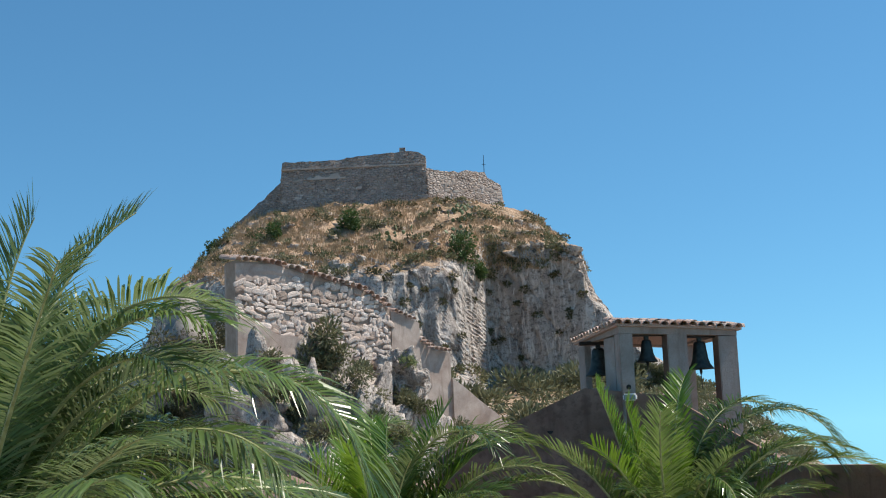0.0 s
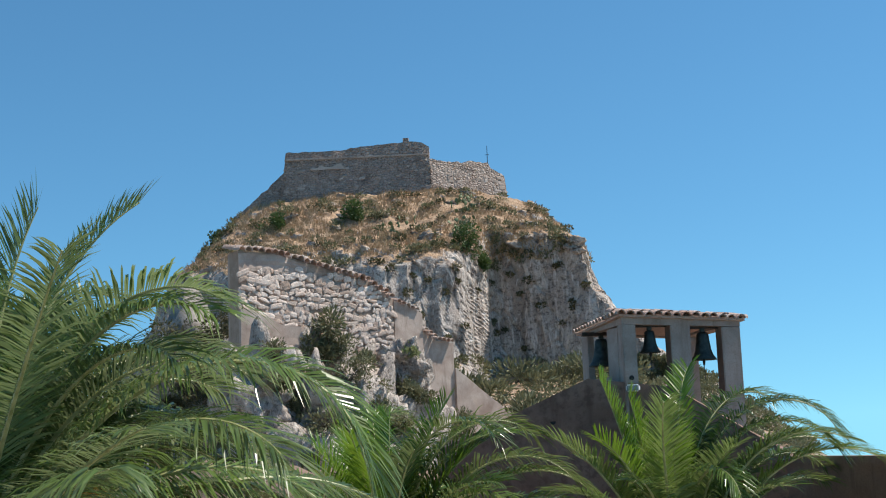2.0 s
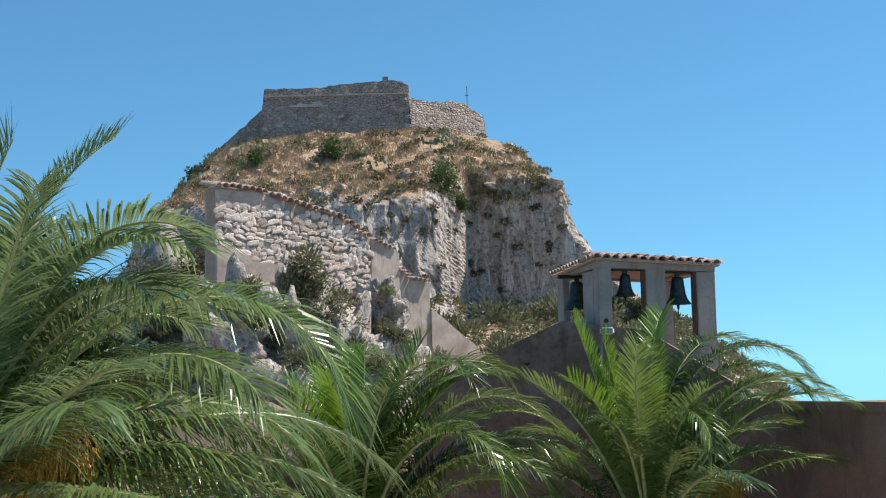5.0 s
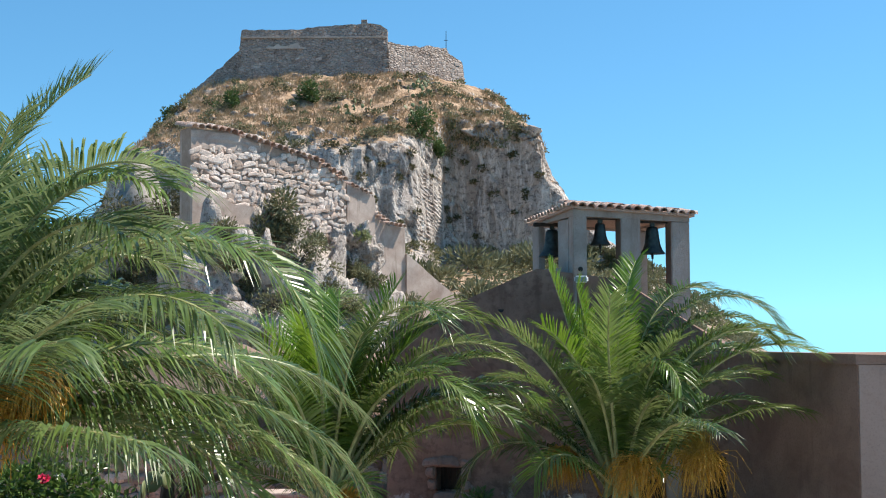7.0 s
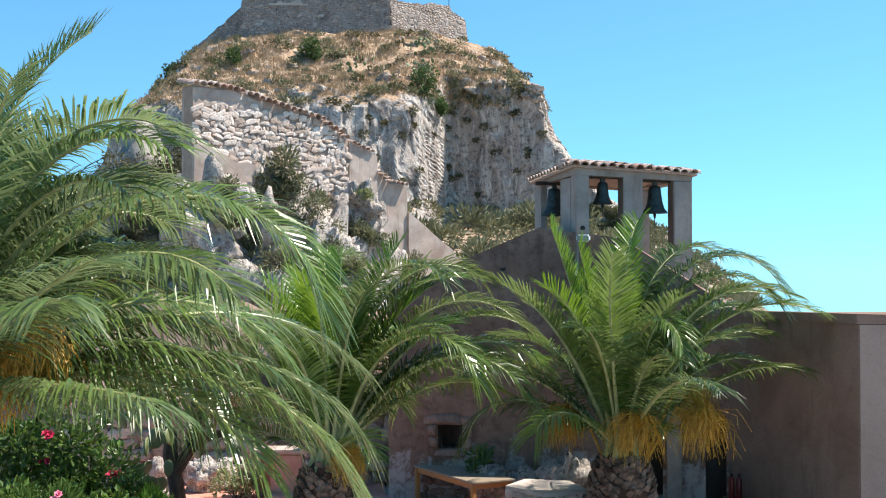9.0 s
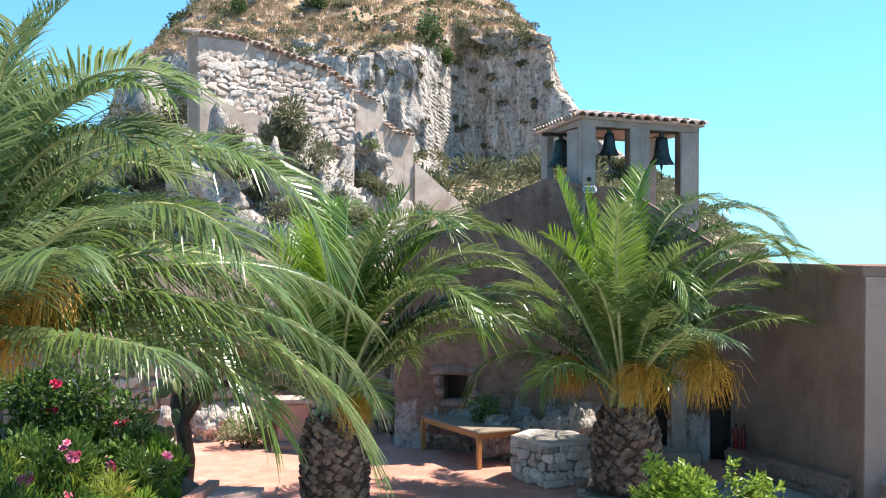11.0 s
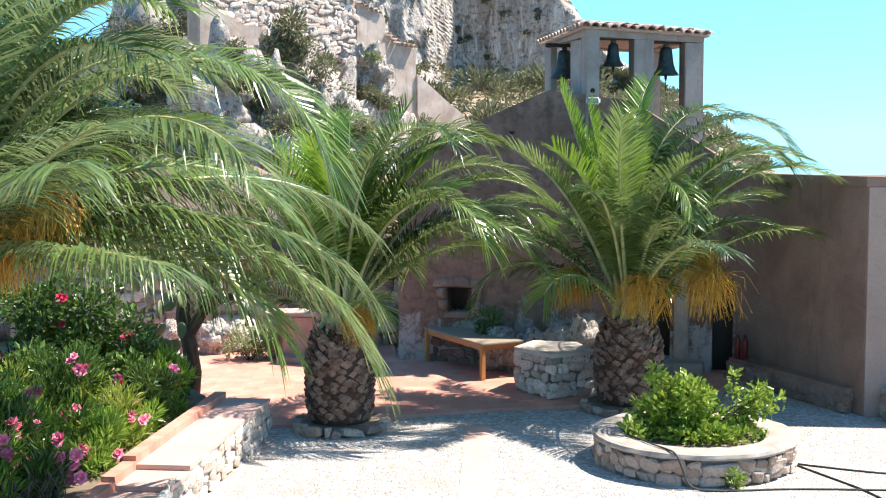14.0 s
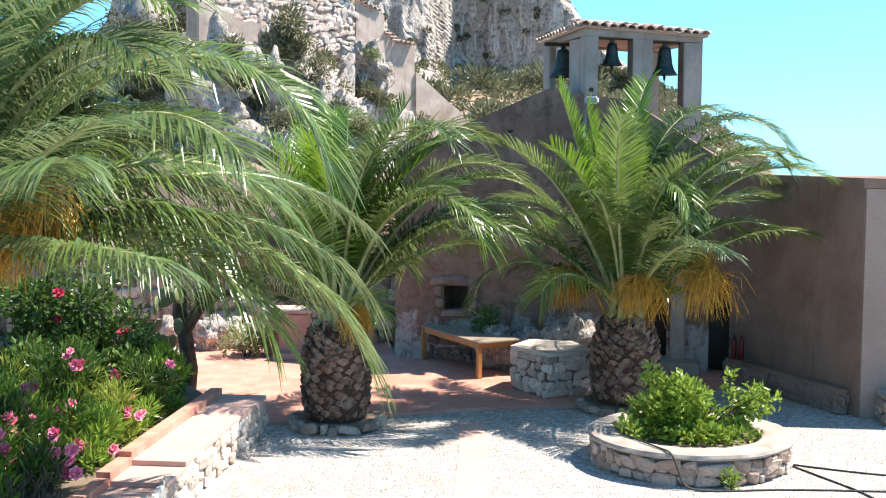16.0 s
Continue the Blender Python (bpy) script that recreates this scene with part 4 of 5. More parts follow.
    part("doorstep", box_bm(1.5, 2.4, -0.55, -0.002, 0.062, 0.3, 0.03), CAP, chapel, "pale stone step")
    pipe = part("spout", lathe_bm([(0.05, -0.12), (0.06, 0.0)], 10), IRON, chapel, "dark drain spout", m=pose(-1.5, -0.002, 4.85, 70, 0, 0))
    floodlight = thing("floodlight", (2.86, 25.56, 5.42), "small white floodlight fixed on the tower corner", "lamp", turn=-13.93)
    part("housing", box_bm(-0.13, 0.13, -0.16, 0.04, -0.04, 0.10, 0.03), WHITE_PAINT, floodlight)
    part("lens", box_bm(-0.11, 0.11, -0.166, -0.161, -0.02, 0.08), GLASS, floodlight)
    part("bracket", box_bm(-0.03, 0.03, 0.02, 0.14, -0.10, -0.041), IRON, floodlight)

    # the open belfry
    belfry = thing("bell_tower", (2.72, 25.72, 0), "open grey-rendered bell tower with a low tiled roof", "bell tower", turn=14)
    L, D = 2.55, 2.65

    def pier(x0, x1, y0, y1, z0, z1, name="pier"):
        part(name, box_bm(x0, x1, y0, y1, z0, z1, 0.015), TOWER_PLASTER, belfry)

    pier(0, 0.29, 0, 0.30, 4.6, 6.74)
    pier(1.03, 1.46, 0, 0.30, 4.6, 6.70)
    pier(2.14, L, 0, 0.30, 4.6, 6.64)
    pier(0, 0.16, 0.301, 0.95, 4.6, 6.70)
    pier(0, 0.14, 2.2, D, 4.6, 6.66)
    pier(L - 0.3, L, D - 0.45, D, 4.6, 6.6)
    part("sill", box_bm(0.301, L - 0.301, 0.02, 0.30, 4.6, 5.12, 0.01), TOWER_PLASTER, belfry)
    part("side_sill", box_bm(0.02, 0.12, 0.951, 2.199, 4.6, 5.72, 0.01), TOWER_PLASTER, belfry)
    part("rear_sill", box_bm(0.301, L - 0.301, D - 0.3, D - 0.02, 4.6, 5.0, 0.01), TOWER_PLASTER, belfry)
    for x in (1.022, 2.132):
        part("reveal", box_bm(x, x + 0.007, 0.012, 0.285, 5.13, 6.69), PLASTER, belfry, "brown plastered reveal")
    bm = bmesh.new()
    for x0, x1, y0, y1 in ((0, L, 0.003, 0.297), (0.003, 0.14, 0.297, D - 0.3), (0, L, D - 0.3, D), (L - 0.297, L - 0.003, 0.297, D - 0.3)):
        za, zb = 7.0 - 0.05 * x0, 7.0 - 0.05 * x1
        ob = prism_bm([(x0, y0), (x1, y0), (x1, y1), (x0, y1)], 0, 1, bm)
    for v in bm.verts:
        v.co.z = (6.74 - 0.04 * v.co.x - 0.02 * v.co.y) if v.co.z < 0.5 else 6.9 - 0.05 * v.co.x - 0.06 * v.co.y
    part("lintel", bm, TOWER_PLASTER, belfry)
    # roof deck and tiles
    bm = bmesh.new()
    e = 0.08
    eave = [bm.verts.new((x, y, 6.93 - 0.05 * x - 0.06 * y)) for x, y in ((-e, -e), (L + e, -e), (L + e, D + e), (-e, D + e))]
    under = [bm.verts.new(v.co + Vector((0, 0, -0.05))) for v in eave]
    apex = bm.verts.new((L / 2, D / 2, 7.1))
    for i in range(4):
        j = (i + 1) % 4
        bm.faces.new((eave[i], eave[j], apex))
        bm.faces.new((under[i], under[j], eave[j], eave[i]))
    bm.faces.new(under[::-1])
    part("roof_deck", bm, CLAY, belfry)
    for k in range(14):
        x = -0.06 + k * 0.198
        for row in range(2):
            piece("roof_tile", TILE, belfry, pose(x, -0.17 + 0.36 * row + r.uniform(-0.03, 0.03), 6.92 - 0.05 * x + 0.06 * row + r.uniform(-0.015, 0.015), 9, r.uniform(-5, 5), r.uniform(-5, 5)))
    for k in range(14):
        y = 0.05 + k * 0.198
        for row in range(1):
            piece("roof_tile", TILE, belfry, pose(-0.17 + 0.36 * row, y, 6.92 - 0.06 * y + 0.06 * row, 9, r.uniform(-5, 5), -90 + r.uniform(-5, 5)))
            piece("roof_tile", TILE, belfry, pose(L + 0.17 - 0.36 * row, y, 6.8 - 0.06 * y + 0.06 * row, 9, r.uniform(-5, 5), 90 + r.uniform(-5, 5)))
    hole = part("vent", lathe_bm([(0.05, 0.0), (0.05, 0.02)], 12), IRON, belfry, "round dark vent hole", m=pose(0.14, -0.003, 5.66, 90, 0, 0))

    def bell(x, y, top_z, radius, height, label):
        m = belfry.matrix_world @ Matrix.Translation((x, y, top_z))
        ob = thing("bell", tuple(m.translation), label, "bell", "bells of the chapel", turn=14)
        prof = [(0.02, 0.0), (0.34, -0.02), (0.46, -0.10), (0.52, -0.35), (0.60, -0.62), (0.74, -0.82), (0.96, -0.96), (1.0, -1.0), (0.93, -1.0), (0.7, -0.84), (0.5, -0.5), (0.3, -0.1)]
        part("bell_body", lathe_bm([(a * radius, b * height) for a, b in prof], 28), BRONZE, ob, "dark patinated bronze bell", True)
        part("crown", box_bm(-0.05, 0.05, -0.03, 0.03, -0.01, 0.10, 0.012), BRONZE, ob)
        clapper = piece("clapper", mesh_of("clapper", *tube([(0, 0, -0.2 * height), (0, 0, -1.05 * height), (0, 0, -1.18 * height)], [0.015, 0.03, 0.02], 8), IRON), ob)
        piece("rope", mesh_of("rope", *tube([(0, 0, -1.18 * height), (0.01, 0, -1.7 * height)], [0.008, 0.008], 5), RUBBER), ob)
        part("yoke", box_bm(-0.42, 0.42, -0.04, 0.04, 0.06, 0.14, 0.012), DARK_WOOD, ob)

    bell(0.66, 0.22, 6.62, 0.22, 0.46, "dark bronze bell hanging in a belfry opening")
    bell(1.80, 0.20, 6.56, 0.27, 0.58, "larger dark bronze bell with a flared lip")
    bell(0.16, 1.78, 6.58, 0.30, 0.60, "dark bronze bell in the side opening")

    # the annexe in front
    annexe = thing("annexe", (0, 0, 0), "flat-roofed brown rendered annexe of the chapel", "building")
    part("body", prism_bm([(6.97, 21.34), (12.0, 20.75), (12.6, 26.5), (5.62, 25.08)], 0.0, [4.02, 3.9, 3.95, 3.97]), PLASTER, annexe)
    # A lighter slab paints the sky and ground light on this side.
    part("front_face", prism_bm([(6.99, 21.30), (12.0, 20.715), (12.0, 20.745), (6.99, 21.335)], 0.0, [3.89, 3.89, 3.89, 3.89]), LIT_PLASTER, annexe, "rendered front, lightened as if by skylight")
    part("parapet", prism_bm([(6.94, 21.30), (12.03, 20.71), (12.0, 20.98), (7.2, 21.55), (5.92, 25.02), (5.59, 25.04)], 3.9, [4.07, 3.96, 3.96, 4.07, 4.02, 4.02]), PLASTER, annexe, "rounded top edge of the wall")


build_chapel()


def stone_bench(name, corners, z, label, top=None, side=None):
    """A low built seat: rubble sides under a stone slab. corners: plan, front edge first."""
    r = random.Random(int(corners[0][0] * 10))
    ob = thing(name, (0, 0, 0), label, "bench")
    c = sum((Vector((*p, 0)) for p in corners), Vector()) / len(corners)
    inner = [tuple((Vector((*p, 0)) * 0.96 + c * 0.04).xy) for p in corners]
    part("core", prism_bm(inner, 0.0, z - 0.08), MORTAR, ob)
    part("slab", prism_bm(corners, z - 0.079, z), top or CAP, ob, "flat stone seat slab")
    stones = stone_meshes("stone", side or STONE, 5, r)
    for a, b in zip(corners, corners[1:] + corners[:1]):
        d = Vector((b[0] - a[0], b[1] - a[1], 0))
        out = Vector((d.y, -d.x, 0)).normalized()
        rubble(ob, stones, flat_surface((Vector((*a, 0)) - out * 0.05), d, out), d.length, z - 0.1, 0.24, r, 0.12, limit=40)
    return ob


stone_bench("stone_bench", [(5.42, 24.6), (6.74, 21.5), (6.93, 21.6), (5.78, 24.72)], 0.45, "low brown stone bench built against the annexe wall", PLASTER, BANK)
stone_bench("stone_bench", [(7.25, 21.22), (7.25, 20.7), (9.5, 20.45), (9.5, 20.98)], 0.5, "pale stone bench along the annexe front")


def extinguisher(at):
    ob = thing("fire_extinguisher", at, "small red fire extinguisher on the bench end", "extinguisher", "extinguishers")
    part("cylinder", lathe_bm([(0.05, 0.0), (0.06, 0.02), (0.06, 0.34), (0.045, 0.40), (0.02, 0.42)], 16), RED_PAINT, ob, smooth=True)
    part("valve", box_bm(-0.02, 0.02, -0.05, 0.02, 0.419, 0.47, 0.006), IRON, ob)


extinguisher((5.54, 24.42, 0.45))
extinguisher((5.67, 24.36, 0.45))


# ---- terrace things ----
def build_pier():
    r = random.Random(31)
    corners = [(1.22, 23.4), (1.80, 22.6), (2.6, 22.95), (2.35, 23.9), (1.6, 24.1)]
    ob = thing("stone_pier", (0, 0, 0), "low rubble-stone counter with a slab coloured as if sunlit", "counter")
    part("core", prism_bm(corners, 0.06, 0.8), MORTAR, ob)
    c = Vector((1.9, 23.4, 0))
    # Slab colour is raised to stand in for sun on the counter top.
    part("slab", prism_bm([tuple((c + (Vector((*p, 0)) - c) * 1.07).xy) for p in corners], 0.80, 0.87), SUNLIT_SLAB, ob, "worn stone slab, lightened as if sunlit")
    stones = stone_meshes("stone", RUIN_STONE, 8, r)
    for a, b in zip(corners, corners[1:] + corners[:1]):
        d = Vector((b[0] - a[0], b[1] - a[1], 0))
        out = Vector((d.y, -d.x, 0)).normalized()
        rubble(ob, stones, flat_surface((a[0], a[1], 0.06), d, out), d.length, 0.74, 0.2, r, 0.1, limit=60)


build_pier()


def build_table():
    a, b = Vector((0.61, 24.33, 0)), Vector((-0.49, 26.4, 0))
    turn = math.degrees(math.atan2(b.y - a.y, b.x - a.x))
    ob = thing("wooden_table", (0.61, 24.33, 0.06), "long wooden table with orange-brown legs and a dull top", "table", turn=turn)
    L, W = 2.35, 0.82
    part("tabletop", box_bm(-0.08, L + 0.08, -W - 0.06, 0.06, 0.68, 0.72, 0.012), WOOD_TOP, ob, "dull grey-brown tabletop")
    for x, y in ((0, 0), (L, 0), (0, -W), (L, -W)):
        part("leg", box_bm(x - 0.045, x + 0.045, y - 0.045, y + 0.045, 0, 0.68, 0.008), WOOD, ob)
    for x0, x1, y in ((0.05, L - 0.05, 0.0), (0.05, L - 0.05, -W)):
        part("apron", box_bm(x0, x1, y - 0.015, y + 0.015, 0.58, 0.679, 0.004), WOOD, ob)
    for x in (0.0, L):
        part("end_apron", box_bm(x - 0.015, x + 0.015, -W + 0.05, -0.05, 0.58, 0.679, 0.004), WOOD, ob)


build_table()


def build_oven():
    ob = thing("hearth", (-3.39, 26.9, 0.06), "low terracotta-washed hearth with a pale stone slab", "hearth")
    part("body", box_bm(-0.18, 0.5, -0.3, 0.3, 0, 0.93, 0.03), HEARTH, ob, "terracotta-washed body")
    part("back", box_bm(-0.5, -0.181, 0.0, 0.3, 0, 0.93, 0.02), HEARTH, ob)
    part("slab", box_bm(-0.56, 0.56, -0.36, 0.36, 0.93, 1.02, 0.02), OLD_PLASTER, ob, "pale stone slab")
    part("step", box_bm(-0.25, 0.62, -0.7, -0.301, 0, 0.12, 0.015), HEARTH, ob)


build_oven()


def build_back_wall():
    r = random.Random(52)
    wall = new("retaining_wall", from_bm("retaining_wall", profile_wall([(-10, 2.3), (-5, 2.0), (-2, 2.2), (-1.15, 2.4)], 0, 28.6, 29.4), MORTAR))
    tagged(wall, "rough retaining wall of brownish rubble behind the terrace", "wall", kind="structure")
    stones = stone_meshes("stone", STONE, 6, r)
    rubble(wall, stones, flat_surface((-8.5, 28.58, 0.05), (1, 0, 0), (0, -1, 0)), 7.3, 1.95, 0.34, r, 0.2, limit=180)
    bank = rock("rocky_bank", (-6.5, 33.0, 0.4), (8.0, 4.4, 3.4), 17.0, "rocky bank of reddish earth and stone above the terrace", kind="structure", detail=5, rough=0.3, material=BANK)
    for at, s, seed in (((-5.15, 27.6, 0.35), (0.42, 0.35, 0.42), 21.0), ((-5.9, 26.6, 0.4), (0.3, 0.3, 0.5), 22.0), ((-4.75, 27.9, 0.3), (0.3, 0.3, 0.36), 23.0), ((2.55, 24.35, 0.6), (0.45, 0.35, 0.62), 24.0), ((1.2, 25.4, 0.4), (0.6, 0.4, 0.5), 26.0), ((2.0, 25.1, 0.45), (0.6, 0.4, 0.6), 27.0)):
        rock("boulder", at, s, seed, "pale weathered limestone boulder on the terrace", "boulders on the terrace", 4, 0.5, material=OUTCROP)


build_back_wall()
g = random.Random(61)
shrub("flowering_bush", (-4.25, 26.6, 0.06), [(0, 0, 0.36, 0.62, 0.4, 0.42)], 1100, 0.10, PALE_BUSH, "low grey-green bush dotted with small white flowers", g, "shrub", 0.4)
blossom = petals(g, 0.03, WHITE_PETAL)
host = bpy.data.objects["flowering_bush"]
for _ in range(60):
    w, q = g.uniform(0, 6.3), g.random() ** 0.5
    piece("blossom", blossom, host, pose(0.66 * q * math.cos(w), 0.45 * q * math.sin(w), 0.45 + 0.40 * (1 - q * q), g.uniform(-30, 30), g.uniform(-30, 30), 0))
shrub("potted_plant", (0.75, 25.6, 0.06), [(0, 0, 0.75, 0.24, 0.24, 0.32), (0.05, 0, 0.4, 0.18, 0.18, 0.36)], 420, 0.14, ROSE_LEAF, "dark leafy plant against the chapel wall", g, "plant", 0.35)


# ---- round planter ----
def build_planter():
    r = random.Random(71)
    ob = thing("round_planter", (3.56, 18.42, 0), "round planter of rubble stone with a broad cement rim", "planter")
    R, h = 1.45, 0.44
    prof = [(R - 0.4, 0.0), (R - 0.06, 0.0), (R - 0.06, h - 0.06), (R - 0.4, h - 0.06)]
    bm = bmesh.new()
    rings = [[bm.verts.new((a * math.cos(2 * math.pi * k / 64), a * math.sin(2 * math.pi * k / 64), z)) for k in range(64)] for a, z in prof]
    for i in range(4):
        a, b = rings[i], rings[(i + 1) % 4]
        for k in range(64):
            bm.faces.new((a[k], a[(k + 1) % 64], b[(k + 1) % 64], b[k]))
    part("wall_core", bm, MORTAR, ob)
    bm = bmesh.new()
    prof = [(R - 0.42, h - 0.06), (R + 0.03, h - 0.06), (R + 0.04, h - 0.03), (R + 0.02, h + 0.01), (R - 0.05, h + 0.025), (R - 0.38, h + 0.02), (R - 0.42, h)]
    rings = [[bm.verts.new(((a + 0.02 * noise.noise(Vector((k * 0.35, i, 0)))) * math.cos(2 * math.pi * k / 80), (a + 0.02 * noise.noise(Vector((k * 0.35, i, 0)))) * math.sin(2 * math.pi * k / 80), z + 0.012 * noise.noise(Vector((k * 0.4, i, 3))))) for k in range(80)] for i, (a, z) in enumerate(prof)]
    for i in range(len(prof)):
        a, b = rings[i], rings[(i + 1) % len(prof)]
        for k in range(80):
            bm.faces.new((a[k], a[(k + 1) % 80], b[(k + 1) % 80], b[k]))
    part("rim", bm, CAP, ob, "worn cement rim")
    part("soil", lathe_bm([(R - 0.41, 0.2), (R - 0.41, 0.36)], 40), EARTH, ob)
    stones = stone_meshes("stone", STONE, 7, r, 0.16)

    def round_wall(u, v):
        w = u / R
        out = Vector((math.cos(w), math.sin(w), 0))
        return out * (R - 0.06) + Vector((0, 0, v + 0.01)), Vector((-math.sin(w), math.cos(w), 0)), out

    rubble(ob, stones, round_wall, 2 * math.pi * R, h - 0.09, 0.24, r, 0.12, limit=140, gap=0.93)
    bush = shrub("rose_bush", (3.62, 18.5, 0.36), [(-0.45, 0, 0.42, 0.5, 0.5, 0.40), (0.25, 0.1, 0.30, 0.55, 0.6, 0.32), (0.0, -0.35, 0.22, 0.85, 0.4, 0.26), (-0.85, -0.1, 0.15, 0.32, 0.4, 0.22),
                                                   (0.85, 0.0, 0.40, 0.30, 0.3, 0.26), (-0.62, 0.1, 0.82, 0.22, 0.25, 0.2), (0.52, 0.1, 0.72, 0.10, 0.12, 0.34), (1.05, 0.0, 0.62, 0.22, 0.2, 0.14),
                                                   (-0.15, 0.1, 0.70, 0.2, 0.2, 0.2), (0.75, -0.1, 0.55, 0.12, 0.12, 0.25)],
                 4600, 0.10, BRIGHT_LEAF, "fresh green rose bush growing in the round planter", r, "shrub", 0.62)
    shrub("weed", (3.85, 16.92, 0.0), [(0, 0, 0.1, 0.12, 0.08, 0.12)], 90, 0.1, BRIGHT_LEAF, "small green weed at the planter's foot", r, "weed", 0.3, 0.004)


build_planter()


def hose(points, label):
    cu = bpy.data.curves.new("garden_hose", "CURVE")
    cu.dimensions, cu.bevel_depth, cu.bevel_resolution = "3D", 0.014, 2
    sp = cu.splines.new("NURBS")
    sp.points.add(len(points) - 1)
    for p, q in zip(sp.points, points):
        p.co = (*q, 1)
    sp.use_endpoint_u, sp.order_u = True, 3
    cu.materials.append(RUBBER)
    tagged(new("garden_hose", cu), label, "hose", "garden hoses")


hose([(2.55, 18.9, 0.47), (2.45, 18.3, 0.485), (2.75, 17.6, 0.485), (2.95, 17.2, 0.485), (3.05, 17.02, 0.48), (3.12, 16.93, 0.3), (3.2, 16.85, 0.02), (3.6, 16.75, 0.014), (4.6, 16.9, 0.014), (6.4, 16.75, 0.014), (9.0, 16.9, 0.014)], "black garden hose over the planter's rim")
hose([(5.0, 18.2, 0.014), (5.5, 17.9, 0.014), (6.6, 17.45, 0.014), (9.0, 17.2, 0.014)], "black garden hose lying on the pebbles")
hose([(5.0, 18.1, 0.014), (5.3, 17.4, 0.014), (5.6, 16.7, 0.014), (5.75, 15.8, 0.014), (5.7, 14.5, 0.014)], "curved black garden hose on the pebbles")


# ---- the low garden wall and its flower bed ----
def build_garden_wall():
    r = random.Random(81)
    ob = thing("garden_wall", (0, 0, 0), "low rubble garden wall with a broad terracotta-tiled top", "wall")
    near, far = Vector((-4.12, 9.0, 0)), Vector((-2.95, 20.05, 0))
    d = (far - near).normalized()
    out = Vector((d.y, -d.x, 0))
    w = 0.66
    # three levels, stepping down
    for k, (y0, y1, top) in enumerate(((15.95, 20.05, 0.60), (15.2, 15.95, 0.53), (9.0, 15.2, 0.46))):
        p, q = near + d * ((y0 - 9.0) / d.y), near + d * ((y1 - 9.0) / d.y)
        p = p + d * 0.002
        e = d * (0.05 if k == 0 else -0.002)
        part("core", prism_bm([tuple(v.xy) for v in (p, q, q - out * w, p - out * w)], 0, top - 0.06), OLD_PLASTER, ob)
        part("coping", prism_bm([tuple(v.xy) for v in (p + out * 0.05, q + out * 0.05 + e, q - out * w + e, p - out * w)], top - 0.059, top), FADED_TILE, ob, "worn faded terracotta coping")
        part("kerb", prism_bm([tuple(v.xy) for v in (p - out * (w + 0.002), q - out * (w + 0.002), q - out * (w + 0.18), p - out * (w + 0.18))], 0.0, top + 0.11), TERRACOTTA, ob, "raised terracotta kerb beside the flower bed")
    stones = stone_meshes("stone", PALE_STONE, 7, r)
    start = near + d * 5.0
    rubble(ob, stones, flat_surface(start, d, out), (far - start).length, 0.55, 0.26, r, 0.09, limit=150, gap=1.0)
    rubble(ob, stones, flat_surface(far, -out, d), w, 0.55, 0.24, r, 0.12, limit=30)
    bed = sheet("flower_bed", [(-14, 8.5), (-4.9, 8.5), (-3.72, 20.1), (-4.4, 21.4), (-14, 21.8)], 0.5, EARTH, "dry soil of the raised flower bed", "flower bed", 0.6)


build_garden_wall()


def flowers_on(ob, blobs, meshes, count, r, name="blossom", lift=0.0):
    for _ in range(count):
        x, y, z, rx, ry, rz = r.choice(blobs)
        d = Vector((r.gauss(0, 1), -abs(r.gauss(0, 1)), r.gauss(0.5, 0.8))).normalized()
        for _ in range(r.choice((1, 2, 3, 5))):
            piece(name, r.choice(meshes), ob, pose(x + d.x * rx * 1.05 + r.gauss(0, 0.06), y + d.y * ry * 1.05, z + d.z * rz * 1.05 + lift + r.gauss(0, 0.06), r.uniform(20, 80), r.uniform(-30, 30), r.uniform(-40, 40)) @ Matrix.Scale(r.uniform(0.45, 0.95), 4))


